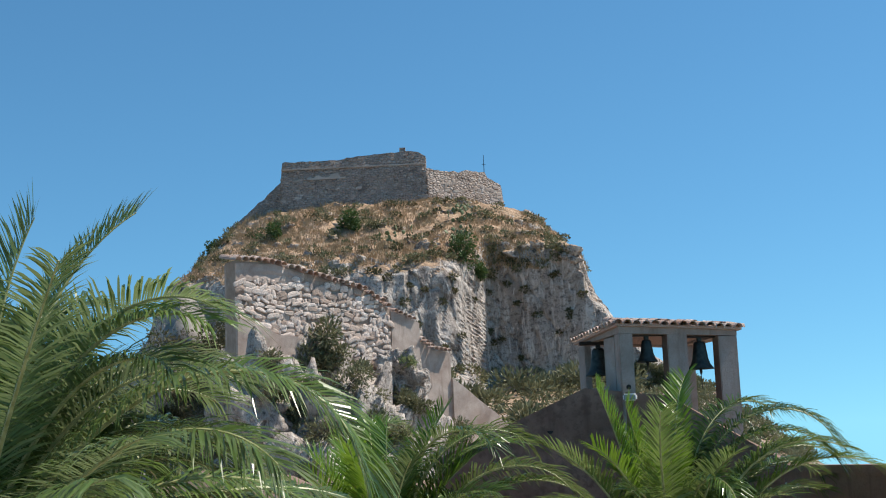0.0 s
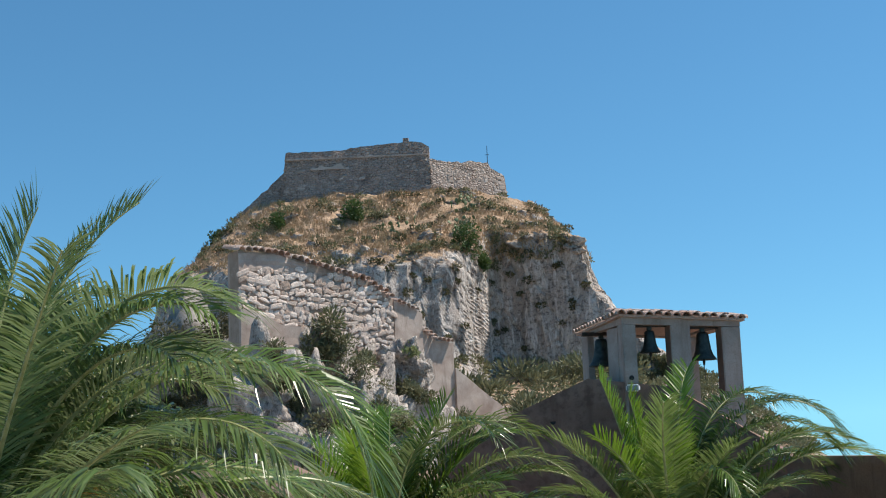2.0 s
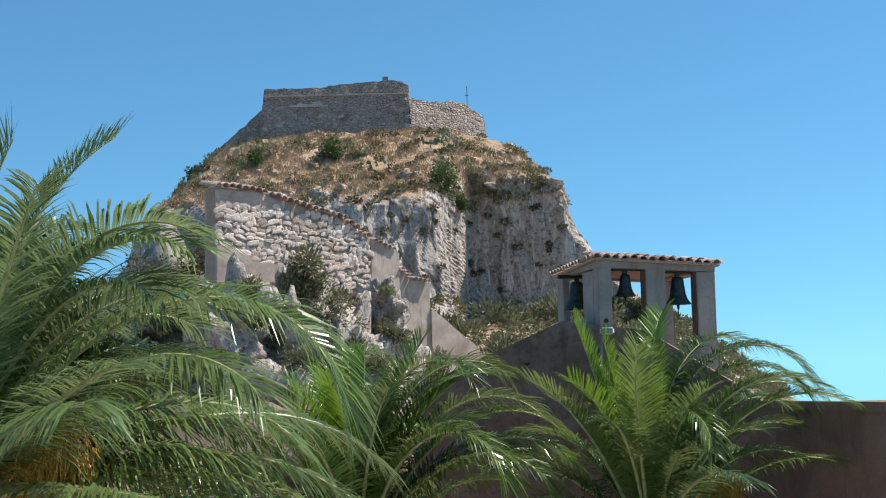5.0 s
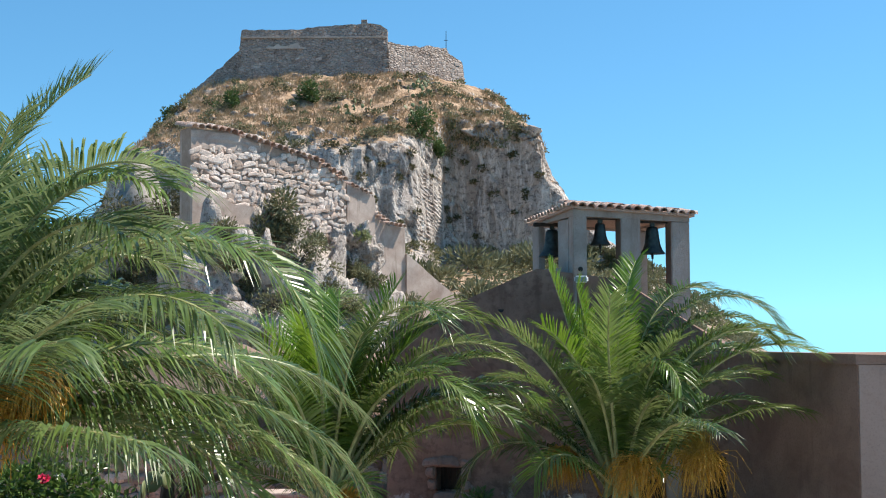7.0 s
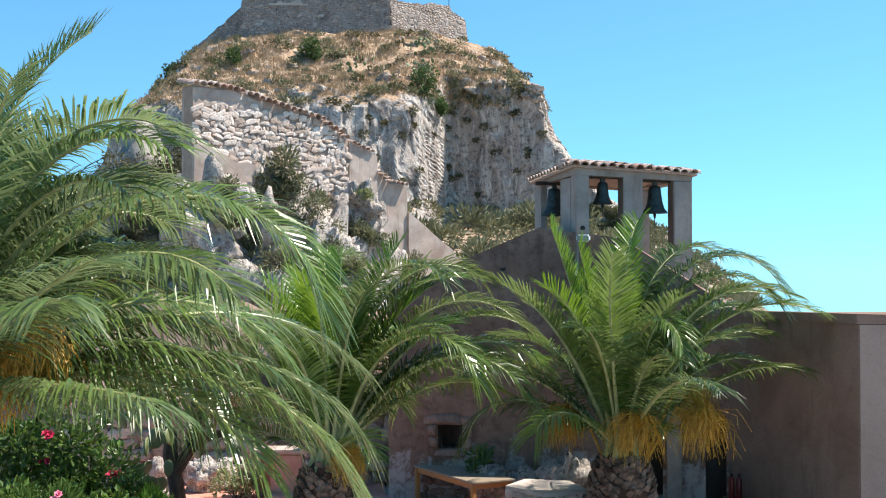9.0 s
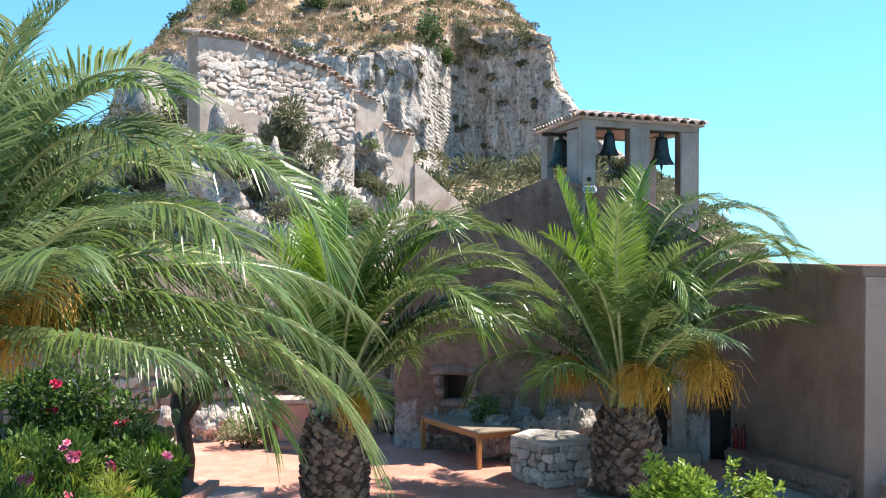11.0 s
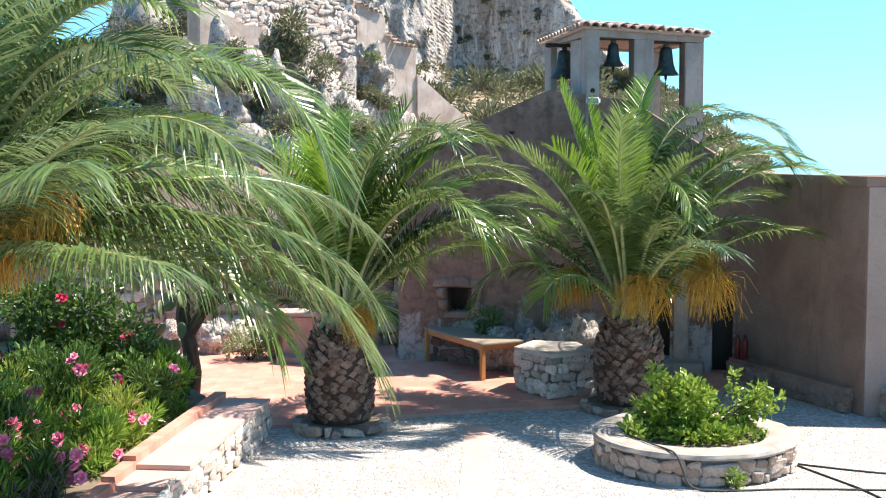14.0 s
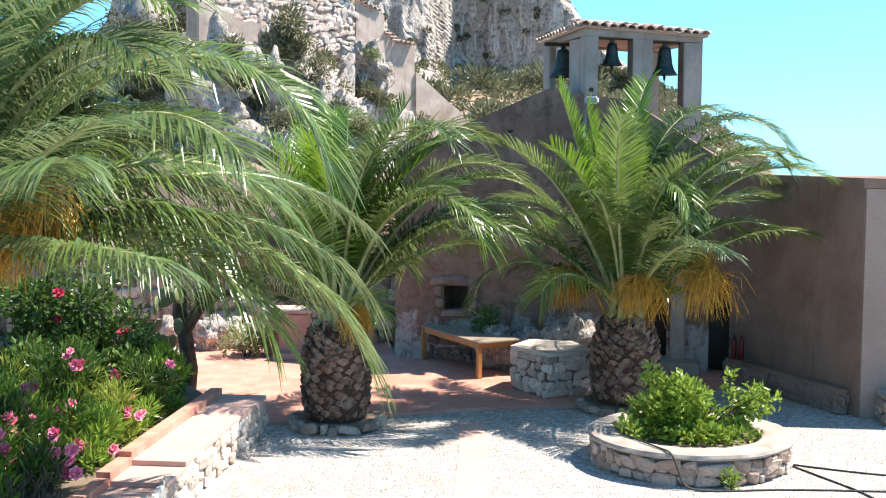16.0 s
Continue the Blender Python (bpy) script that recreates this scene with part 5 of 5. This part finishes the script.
def build_flower_bed():
    r = random.Random(91)
    red, pink = petals(r, 0.11, RED), petals(r, 0.11, PINK)
    spots = [((-5.6, 20.3, 0.5), [(0, 0, 0.9, 0.75, 0.6, 0.75), (-0.2, 0, 1.6, 0.6, 0.5, 0.55), (-0.6, 0, 0.6, 0.6, 0.6, 0.6), (0.5, -0.2, 0.5, 0.5, 0.5, 0.5)], 14, "dark climbing rose with crimson blossoms"),
             ((-6.9, 20.0, 0.5), [(0, 0, 0.8, 0.8, 0.7, 0.8), (0.2, 0, 1.6, 0.65, 0.5, 0.6), (0.3, -0.3, 0.5, 0.6, 0.5, 0.5)], 5, "dark rose bush with a few red blossoms"),
             ((-5.0, 19.0, 0.5), [(0, 0, 0.55, 0.6, 0.5, 0.55), (-0.5, -0.2, 0.4, 0.5, 0.5, 0.5)], 3, "dense rose bush beside the garden wall"),
             ((-7.6, 18.6, 0.5), [(0, 0, 0.9, 0.8, 0.7, 0.9), (0.3, 0, 1.7, 0.7, 0.5, 0.6), (0.4, -0.4, 0.6, 0.6, 0.5, 0.6)], 4, "tall tangled rose bush with red blossoms"),
             ((-4.55, 20.6, 0.5), [(-0.25, 0, 0.35, 0.4, 0.4, 0.35)], 2, "rose bush at the end of the flower bed"),
             ((-6.2, 18.5, 0.5), [(0, 0, 0.6, 0.7, 0.6, 0.6), (0.4, 0, 0.5, 0.5, 0.5, 0.5)], 4, "dense dark rose bush in the flower bed")]
    for at, blobs, n, label in spots:
        ob = shrub("climbing_rose", at, blobs, 3200, 0.12, ROSE_LEAF, label, r, "rose", 0.6, group="roses in the flower bed")
        flowers_on(ob, blobs, [red], n // 2 + 1, r)
    spots = [((-4.75, 17.3, 0.5), [(0, 0, 0.40, 0.45, 0.5, 0.42), (-0.5, 0.2, 0.45, 0.5, 0.5, 0.48)], 3), ((-5.3, 16.0, 0.5), [(0, 0, 0.45, 0.5, 0.5, 0.5), (-0.6, 0.2, 0.6, 0.5, 0.5, 0.6)], 5),
             ((-5.5, 15.0, 0.5), [(0, 0, 0.45, 0.4, 0.45, 0.45), (-0.4, 0.2, 0.6, 0.4, 0.5, 0.5)], 22), ((-6.3, 16.8, 0.5), [(0, 0, 0.7, 0.6, 0.6, 0.7)], 3), ((-4.5, 18.4, 0.5), [(0, 0, 0.45, 0.35, 0.5, 0.45)], 1),
             ((-6.6, 15.6, 0.5), [(0, 0, 0.8, 0.6, 0.6, 0.8), (0.5, -0.3, 0.5, 0.5, 0.5, 0.5)], 5), ((-5.2, 14.9, 0.5), [(0, 0, 0.26, 0.3, 0.6, 0.3)], 4), ((-4.85, 16.4, 0.5), [(0, 0, 0.26, 0.28, 0.7, 0.3)], 3), ((-4.5, 17.9, 0.5), [(0, 0, 0.3, 0.26, 0.7, 0.32)], 2), ((-5.9, 14.4, 0.5), [(0, 0, 0.5, 0.5, 0.5, 0.5)], 9), ((-5.4, 17.4, 0.5), [(0, 0, 0.75, 0.5, 0.5, 0.6)], 2), ((-4.35, 19.4, 0.5), [(0, 0, 0.4, 0.35, 0.4, 0.4)], 1)]
    for at, blobs, n in spots:
        at = (at[0] + max(0.0, 18.0 - at[1]) * 0.14, at[1], at[2])
        ob = shrub("oleander", at, blobs, 1350, 0.16, r.choice((OLEANDER, OLEANDER, ROSE_LEAF, LIME_LEAF)), "fresh green oleander with pink blossoms in the flower bed", r, "shrub", 0.2, group="oleanders in the flower bed", lift=0.9)
        flowers_on(ob, blobs, [pink], n // 2 + 2, r)
    # dry stalks by the kerb
    for k in range(26):
        b = Vector((-4.55 + r.uniform(-0.35, 0.1), 14.3 + r.uniform(-0.7, 0.6), 0.5))
        v, f = tube([b, b + Vector((r.gauss(0, 0.04), 0, 0.25)), b + Vector((r.gauss(0, 0.08), 0, 0.5))], [0.006, 0.006, 0.012], 5)
        tagged(new("lavender_stalk", mesh_of("lavender_stalk", v, f, BARK)), "thin dry lavender stalk by the kerb", "plant", "lavender stalks")


build_flower_bed()
prickly_pear((-5.15, 22.3, 0.2), 26, random.Random(97), "grey-green prickly pear at the end of the flower bed", 0.28, 2.0, 0.72)


def build_small_tree():
    r = random.Random(95)
    ob = thing("small_tree", (-4.75, 22.9, 0.0), "small tree with a dark leaning trunk and sparse leaves", "tree")
    piece("trunk", mesh_of("trunk", *tube([(0, 0, 0), (0.06, 0, 0.5), (0.0, 0, 1.0), (-0.12, 0.05, 1.5), (-0.1, 0.1, 2.0)], [0.17, 0.15, 0.14, 0.14, 0.10], 10), BARK), ob)
    for pts in ([(0.0, 0, 1.25), (0.22, 0, 1.62), (0.55, 0.1, 1.84), (0.95, 0.2, 1.9), (1.3, 0.3, 2.15)], [(-0.12, 0.05, 1.75), (-0.3, 0, 2.2), (-0.42, 0.1, 2.8)], [(0.3, 0.02, 1.7), (0.4, 0, 2.1), (0.3, 0.1, 2.6)]):
        piece("limb", mesh_of("limb", *tube([(x + r.gauss(0, 0.02), y, z + r.gauss(0, 0.02)) for x, y, z in pts], [0.12, 0.115, 0.09, 0.07, 0.04][:len(pts)], 9), BARK), ob)
    blobs = [(0, 0, 2.9, 0.9, 0.7, 0.45), (-0.9, 0, 2.6, 0.6, 0.6, 0.4), (1.0, 0.1, 2.5, 0.6, 0.6, 0.35)]
    piece("crown", mesh_of("crown", *leaf_cloud(r, blobs, 1500, 0.11, 0.5), ROSE_LEAF), ob)


build_small_tree()


# ---- palms ----
def frond_line(p0, heading, rise, fall, swing, length, n=26):
    """The spine of a leaf: leaves p0 at the angle rise, bends over to the angle fall at its tip, and swings aside in the wind."""
    pts = [Vector(p0)]
    for k in range(n):
        s = ((k + 0.5) / n) ** 2.3
        e, a = math.radians(rise + (fall - rise) * s), math.radians(heading + swing * s)
        pts.append(pts[-1] + Vector((math.cos(e) * math.cos(a), math.cos(e) * math.sin(a), math.sin(e))) * (length / n))
    return pts


def frond_mesh(r, line, leaf, material, spacing=0.018, hang=0.25, fold=0.5, width=0.0125, bare=0.14):
    """One feathered leaf along a spine, its stiff pointed leaflets folded upward in a trough and hanging at their ends."""
    n = len(line) - 1
    length = sum((q - p).length for p, q in zip(line, line[1:]))
    verts, faces = [], []
    roll = r.uniform(-0.3, 0.3)
    up = Vector((0, 0, 1))
    flat = Vector((line[-1].x - line[0].x, line[-1].y - line[0].y, 0))
    flat = flat.normalized() if flat.length > 0.2 else Vector((math.cos(roll * 9), math.sin(roll * 9), 0))
    level = flat.cross(up)
    pairs = int(length * (1 - bare) / spacing)
    for i in range(pairs):
        s = min(0.999, bare + (1 - bare) * (i + r.uniform(-0.25, 0.25) + 0.3) / pairs)
        k = int(s * n)
        p, t = line[k].lerp(line[k + 1], s * n - k), (line[k + 1] - line[max(0, k - 1)]).normalized()
        side = (level - t * level.dot(t)).normalized()
        nor = side.cross(t)
        if nor.z < 0 and abs(t.z) < 0.5:
            nor, side = -nor, -side
        side, nor = side * math.cos(roll) + nor * math.sin(roll), nor * math.cos(roll) - side * math.sin(roll)
        f = (s - bare) / (1 - bare)
        ln = leaf * min(1.0, 0.30 + 3.2 * f) * (1.0 - 0.30 * max(0.0, f - 0.65) / 0.35)
        angle = math.radians(74 - 38 * f ** 1.3)
        for sgn in (-1, 1):
            if r.random() < 0.04:
                continue
            w = angle + r.gauss(0, 0.05)
            d = (t * math.cos(w) + (side * sgn * math.cos(fold) + nor * math.sin(fold + r.gauss(0, 0.10))) * math.sin(w)).normalized()
            m = ln * r.uniform(0.84, 1.1)
            wide = width * (0.55 + 0.45 * min(1, 4 * f)) * (1 - 0.35 * f) * r.uniform(0.8, 1.2)
            face = (nor - d * nor.dot(d)).normalized()
            turn = sgn * 0.25 + r.gauss(0, 0.25)
            across = d.cross(face) * math.cos(turn) + face * math.sin(turn)
            sag = hang * m * r.uniform(0.7, 1.3)
            q = len(verts)
            pts = [p + d * m * u - Vector((0, 0, sag * u ** 2.2)) for u in (0.0, 0.35, 0.72, 1.0)]
            for c, h in zip(pts[:3], (0.45, 1.0, 0.72)):
                verts += [c - across * wide * h, c + across * wide * h]
            verts.append(pts[3])
            faces += [(q, q + 1, q + 3, q + 2), (q + 2, q + 3, q + 5, q + 4), (q + 4, q + 5, q + 6)]
    blade = mesh_of("frond", verts, faces, material)
    spine = mesh_of("rachis", *tube(line, [0.036 * (1 - k / n) ** 0.9 + 0.007 for k in range(n + 1)], 5), RACHIS)
    return blade, spine


def add_frond(palm, r, line, leaf, material, hang=0.25, fold=0.5, spacing=0.018, width=0.0125, bare=0.14):
    blade, spine = frond_mesh(r, line, leaf, material, spacing, hang, fold, width, bare)
    ob = piece("frond", blade, palm)
    piece("rachis", spine, ob)


def date_cluster(palm, r, at, spread, length, count=260):
    """A loose tangled bunch: thin strands that fan up and out and hang over, set with small fruit."""
    verts, faces = [], []
    a = Vector(at)

    def add(v, f):
        k = len(verts)
        verts.extend(v)
        faces.extend(tuple(i + k for i in q) for q in f)

    for _ in range(count):
        w = r.uniform(0, 6.28)
        o = Vector((math.cos(w), math.sin(w), 0)) * spread * (0.25 + 1.1 * r.random())
        start = a + Vector((r.gauss(0, 0.05), r.gauss(0, 0.05), r.uniform(-0.12, 0.12)))
        drop = length * r.uniform(0.15, 1.15)
        pts = []
        for u in (0, 0.25, 0.5, 0.75, 1.0):
            pts.append(start + o * (u ** 0.75) * 1.1 + Vector((r.gauss(0, 0.034), r.gauss(0, 0.034), r.gauss(0, 0.02) + r.uniform(0.10, 0.40) * u * (1 - u) * 2 - drop * u ** 2)))
        add(*tube(pts, [0.006, 0.006, 0.005, 0.005, 0.004], 3))
        for _ in range(4):
            u = r.uniform(0.35, 1.0) * 3.99
            p = pts[int(u)].lerp(pts[int(u) + 1], u - int(u)) + Vector((r.gauss(0, 0.012), r.gauss(0, 0.012), r.gauss(0, 0.012)))
            h = r.uniform(0.006, 0.010)
            add([p + Vector(c) * h for c in ((1, 0, 0), (0, 1, 0), (-1, 0, 0), (0, -1, 0), (0, 0, 1.3), (0, 0, -1.3))],
                [(0, 1, 4), (1, 2, 4), (2, 3, 4), (3, 0, 4), (1, 0, 5), (2, 1, 5), (3, 2, 5), (0, 3, 5)])
    tagged(piece("fruit_bunch", mesh_of("fruit_bunch", verts, faces, DATE), palm), "tangled hanging orange date strands", kind="stuff")


def build_palm(at, crown, heart, girth, rows, extra, reach, leaf, label, seed, stubs=299, skirt=12, dates=(), ring=True, keep_out=None, green=FROND, spear=0.9, low=0, sector=(-180, 180), spacing=0.025, width=0.0175):
    """crown: the top of the trunk; heart: where the leaves spring from, on their stalks."""
    r = random.Random(seed)
    x, y = at
    palm = thing("date_palm", (x, y, 0), label, "palm tree", "date palms")
    base = 0.14 if ring else 0.45
    H = crown - base
    prof = [(girth * 0.86, base), (girth * 0.98, base + 0.15 * H), (girth * 1.0, base + 0.4 * H), (girth * 0.97, base + 0.7 * H), (girth * 0.78, base + 0.95 * H), (girth * 0.45, crown + 0.15)]
    part("trunk", lathe_bm([(a - 0.05, z) for a, z in prof], 28), TRUNK, palm, "dark fibrous trunk")
    # cut leaf bases in spirals
    bm = bmesh.new()
    vs = [bm.verts.new(p) for p in ((-0.5, 0, 0), (0, 0, -0.55), (0.5, 0, 0), (0, 0, 0.5), (-0.28, 1, 0.25), (0, 1, -0.02), (0.28, 1, 0.25), (0, 1, 0.45))]
    for f in ((0, 1, 5, 4), (1, 2, 6, 5), (2, 3, 7, 6), (3, 0, 4, 7), (4, 5, 6, 7), (0, 3, 2, 1)):
        bm.faces.new([vs[i] for i in f])
    stub = from_bm("leaf_base", bm, LEAF_BASE)
    for k in range(stubs):
        f = (k + 0.5) / stubs
        z = base + 0.03 + f * (H + 0.02) + r.uniform(-0.022, 0.022)
        w = k * 2.39996 + r.uniform(-0.10, 0.10)
        rad = next(a0 + (a1 - a0) * (z - z0) / (z1 - z0) for (a0, z0), (a1, z1) in zip(prof, prof[1:]) if z <= z1) - 0.07
        size = 0.092 * r.uniform(0.8, 1.2) * (girth / 0.55)
        m = Matrix.Rotation(w - math.pi / 2, 4, "Z") @ pose(0, rad, z, 28 + r.uniform(-8, 8) + 14 * f, r.uniform(-8, 8), 0) @ Matrix.Diagonal((size * 1.95, 0.060 + 0.05 * f, size * 1.05, 1))
        piece("leaf_base", stub, palm, m)
    if ring:
        curb = thing("tree_ring", (x, y, 0), "low ring of rubble stones round the palm's foot", "tree ring", "tree rings")
        part("bed", lathe_bm([(girth * 1.15, 0.0), (girth * 1.15, 0.13)], 24), EARTH, curb)
        stones = stone_meshes("stone", STONE, 5, r)
        R = girth * 1.2

        def round_wall(u, v):
            w = u / R
            out = Vector((math.cos(w), math.sin(w), 0))
            return out * R + Vector((0, 0, v)), Vector((-math.sin(w), math.cos(w), 0)), out

        rubble(curb, stones, round_wall, 2 * math.pi * R, 0.17, 0.22, r, 0.16, limit=60)
    top = Vector((0, 0, heart))

    def stalk(heading):
        return top + Vector((math.cos(math.radians(heading)), math.sin(math.radians(heading)), 0)) * girth * 0.3

    for k in range(9):
        w = k * 2.39996
        foot = Vector((math.cos(w), math.sin(w), 0)) * girth * 0.5
        piece("leaf_sheath", mesh_of("leaf_sheath", *tube([foot + Vector((0, 0, crown - 0.1)), foot * 0.75 + Vector((0, 0, (crown + heart) / 2)), foot * 0.5 + Vector((0, 0, heart + 0.25))], [0.10, 0.075, 0.03], 7), RACHIS), palm)
    for heading, rise, fall, swing, ln in rows:
        upright = rise > 72 and fall > 0
        add_frond(palm, r, frond_line(stalk(heading), heading, rise, fall, swing, ln), leaf * r.uniform(0.92, 1.08) * (0.85 if upright else 1.0), FROND_YOUNG if upright and ring else green,
                  0.12 if upright else 0.65 if rise < 24 else 0.20 + 0.42 * min(1.0, max(0.0, (40 - fall) / 110)), 0.6 if upright else 0.55 if rise > 50 else 0.32, spacing, width)
    for k in range(extra):
        w = sector[0] + (sector[1] - sector[0]) * (k * 0.618034 % 1.0) + r.uniform(-8, 8)
        f = (k + 0.5) / extra
        rise = 87 - 55 * f + r.uniform(-6, 6)
        if keep_out and keep_out(math.sin(math.radians(w)), rise):
            continue
        fall = rise - 35 - 85 * f + r.uniform(-12, 12)
        add_frond(palm, r, frond_line(stalk(w), w, rise, max(-80, fall), r.uniform(-8, 8), reach * r.uniform(0.82, 1.05) * (spear + (1 - spear) * f)), leaf * r.uniform(0.85, 1.05), FROND_YOUNG if f < 0.2 and ring else green,
                  0.12 + 0.45 * f, 0.6 - 0.3 * f, spacing, width)
    # low leaves that reach out level and hang over
    for k in range(low):
        w, rise = -4 + 40 * (k * 0.618034 % 1.0), 8 + 26 * (k + 0.5) / low
        add_frond(palm, r, frond_line(stalk(w), w, rise, r.uniform(-66, -42), r.uniform(-6, 8), reach * r.uniform(0.80, 0.95)), leaf * r.uniform(0.85, 1.0), green, 0.55, 0.25, spacing, width)
    for k in range(skirt):
        w = math.degrees(k * 2.39996 + 0.5)
        add_frond(palm, r, frond_line(stalk(w) - Vector((0, 0, 0.15)), w, r.uniform(20, 55), r.uniform(-60, -10), r.uniform(-15, 15), reach * r.uniform(0.3, 0.55)), leaf * 0.7, FROND_DRY if r.random() < 0.3 else green, 0.4, 0.45, spacing * 1.2, width)
    for (dx, dy, dz), spread, length in dates:
        date_cluster(palm, r, (dx, dy, crown + dz), spread, length)
        piece("date_stem", mesh_of("date_stem", *tube([(dx * 0.3, dy * 0.3, crown), (dx * 0.7, dy * 0.7, crown + dz + 0.15), (dx, dy, crown + dz)], [0.025, 0.022, 0.018], 6), DATE), palm)
    return palm


# leaves with a place of their own: heading, rise, fall, swing in degrees, length
PALM_A = [
    (-31, 88, -42, -15, 4.36),
    (119, 65, 0, -88, 4.67),
    (-33, 90, 84, -25, 3.02),
    (98, 85, 33, 1, 3.44),
    (11, 79, -9, 0, 3.77),
    (-2, 69, -54, -2, 4.30),
    (-30, 68, -83, 2, 3.74),
    (-14, 51, -70, 6, 3.81),
    (28, 34, -32, -4, 3.20),
    (6, 60, -44, -5, 4.19),
    (2, 50, -53, -2, 4.15),
    (146, 88, -69, -6, 3.03),
    (-90, 74, 16, -7, 3.16),
    (22, 82, -42, -1, 4.53),
    (30, 81, 49, -2, 3.49),
    (113, 31, -55, 24, 3.17),
]
PALM_B = [
    (175, 77, 69, -4, 3.83),
    (-107, 63, 46, 18, 3.79),
    (76, 88, 31, -13, 4.26),
    (178, 83, 76, 7, 3.43),
    (38, 89, -29, -6, 4.76),
    (-6, 86, -62, -3, 4.58),
    (-3, 62, -27, -9, 4.22),
    (-1, 39, -19, 5, 3.37),
    (-72, 87, -82, 8, 3.59),
    (-170, 67, 24, -2, 3.46),
    (151, 45, -28, -4, 3.17),
    (6, 88, -71, -10, 5.19),
    (25, 53, -19, -2, 3.58),
    (-77, 36, -18, 10, 3.65),
    (136, 53, -11, 4, 3.25),
    (-150, 38, -60, 10, 1.90),
    (15, 70, -35, 0, 4.30),
    (28, 64, -40, 0, 4.20),
    (-15, 74, -30, 0, 4.20),
]
PALM_C = [
    (16, 88, 66, 7, 3.92),
    (-54, 46, 31, -3, 4.40),
    (34, 80, 33, 8, 4.55),
    (-18, 70, -30, -8, 4.59),
    (-24, 62, -28, -16, 3.91),
    (-7, 52, -86, 3, 5.50),
    (-18, 41, -41, -14, 4.26),
    (-44, 25, 4, -17, 4.38),
    (-54, 17, 3, -8, 5.01),
    (27, 21, -43, 12, 5.27),
    (1, 11, -73, 4, 5.10),
    (8, 15, -56, 0, 4.87),
    (48, 36, -46, 16, 4.72),
    (-43, 8, -8, 9, 3.92),
    (52, 56, -37, 16, 4.97),
    (62, 83, -19, 5, 4.30),
    (10, 64, -35, 0, 3.90),
    (-22, 66, -26, -8, 4.40),
]
build_palm((-1.82, 20.6), 1.62, 1.97, 0.60, PALM_A, 30, 3.4, 0.70, "stout date palm with arching green fronds at the terrace edge", 101, skirt=5, keep_out=lambda y, rise: y < -0.1 and rise < 62,
           dates=[((0.35, -0.35, 0.2), 0.2, 0.35)])
build_palm((3.10, 22.0), 1.52, 1.87, 0.63, PALM_B, 30, 3.4, 0.68, "stout date palm with green fronds and orange date strands", 102, skirt=4, keep_out=lambda y, rise: y < -0.1 and rise < 62,
           dates=[((0.15, -0.75, 0.74), 0.40, 0.58), ((1.3, -0.4, 0.80), 0.46, 0.60), ((1.25, -0.2, 1.05), 0.2, 0.35), ((-0.95, 0.3, 0.72), 0.28, 0.48)])
build_palm((-5.5, 13.3), 3.3, 3.5, 0.42, PALM_C, 44, 4.7, 0.80, "tall date palm with long drooping fronds in the flower bed", 103, stubs=200, skirt=5, ring=False, green=FROND_DEEP, spear=0.7, low=5, sector=(50, 125), width=0.020, spacing=0.029, keep_out=lambda y, rise: y < -0.3,
           dates=[((1.35, -0.3, 0.8), 0.34, 0.5), ((1.0, -0.5, 0.45), 0.28, 0.45)])
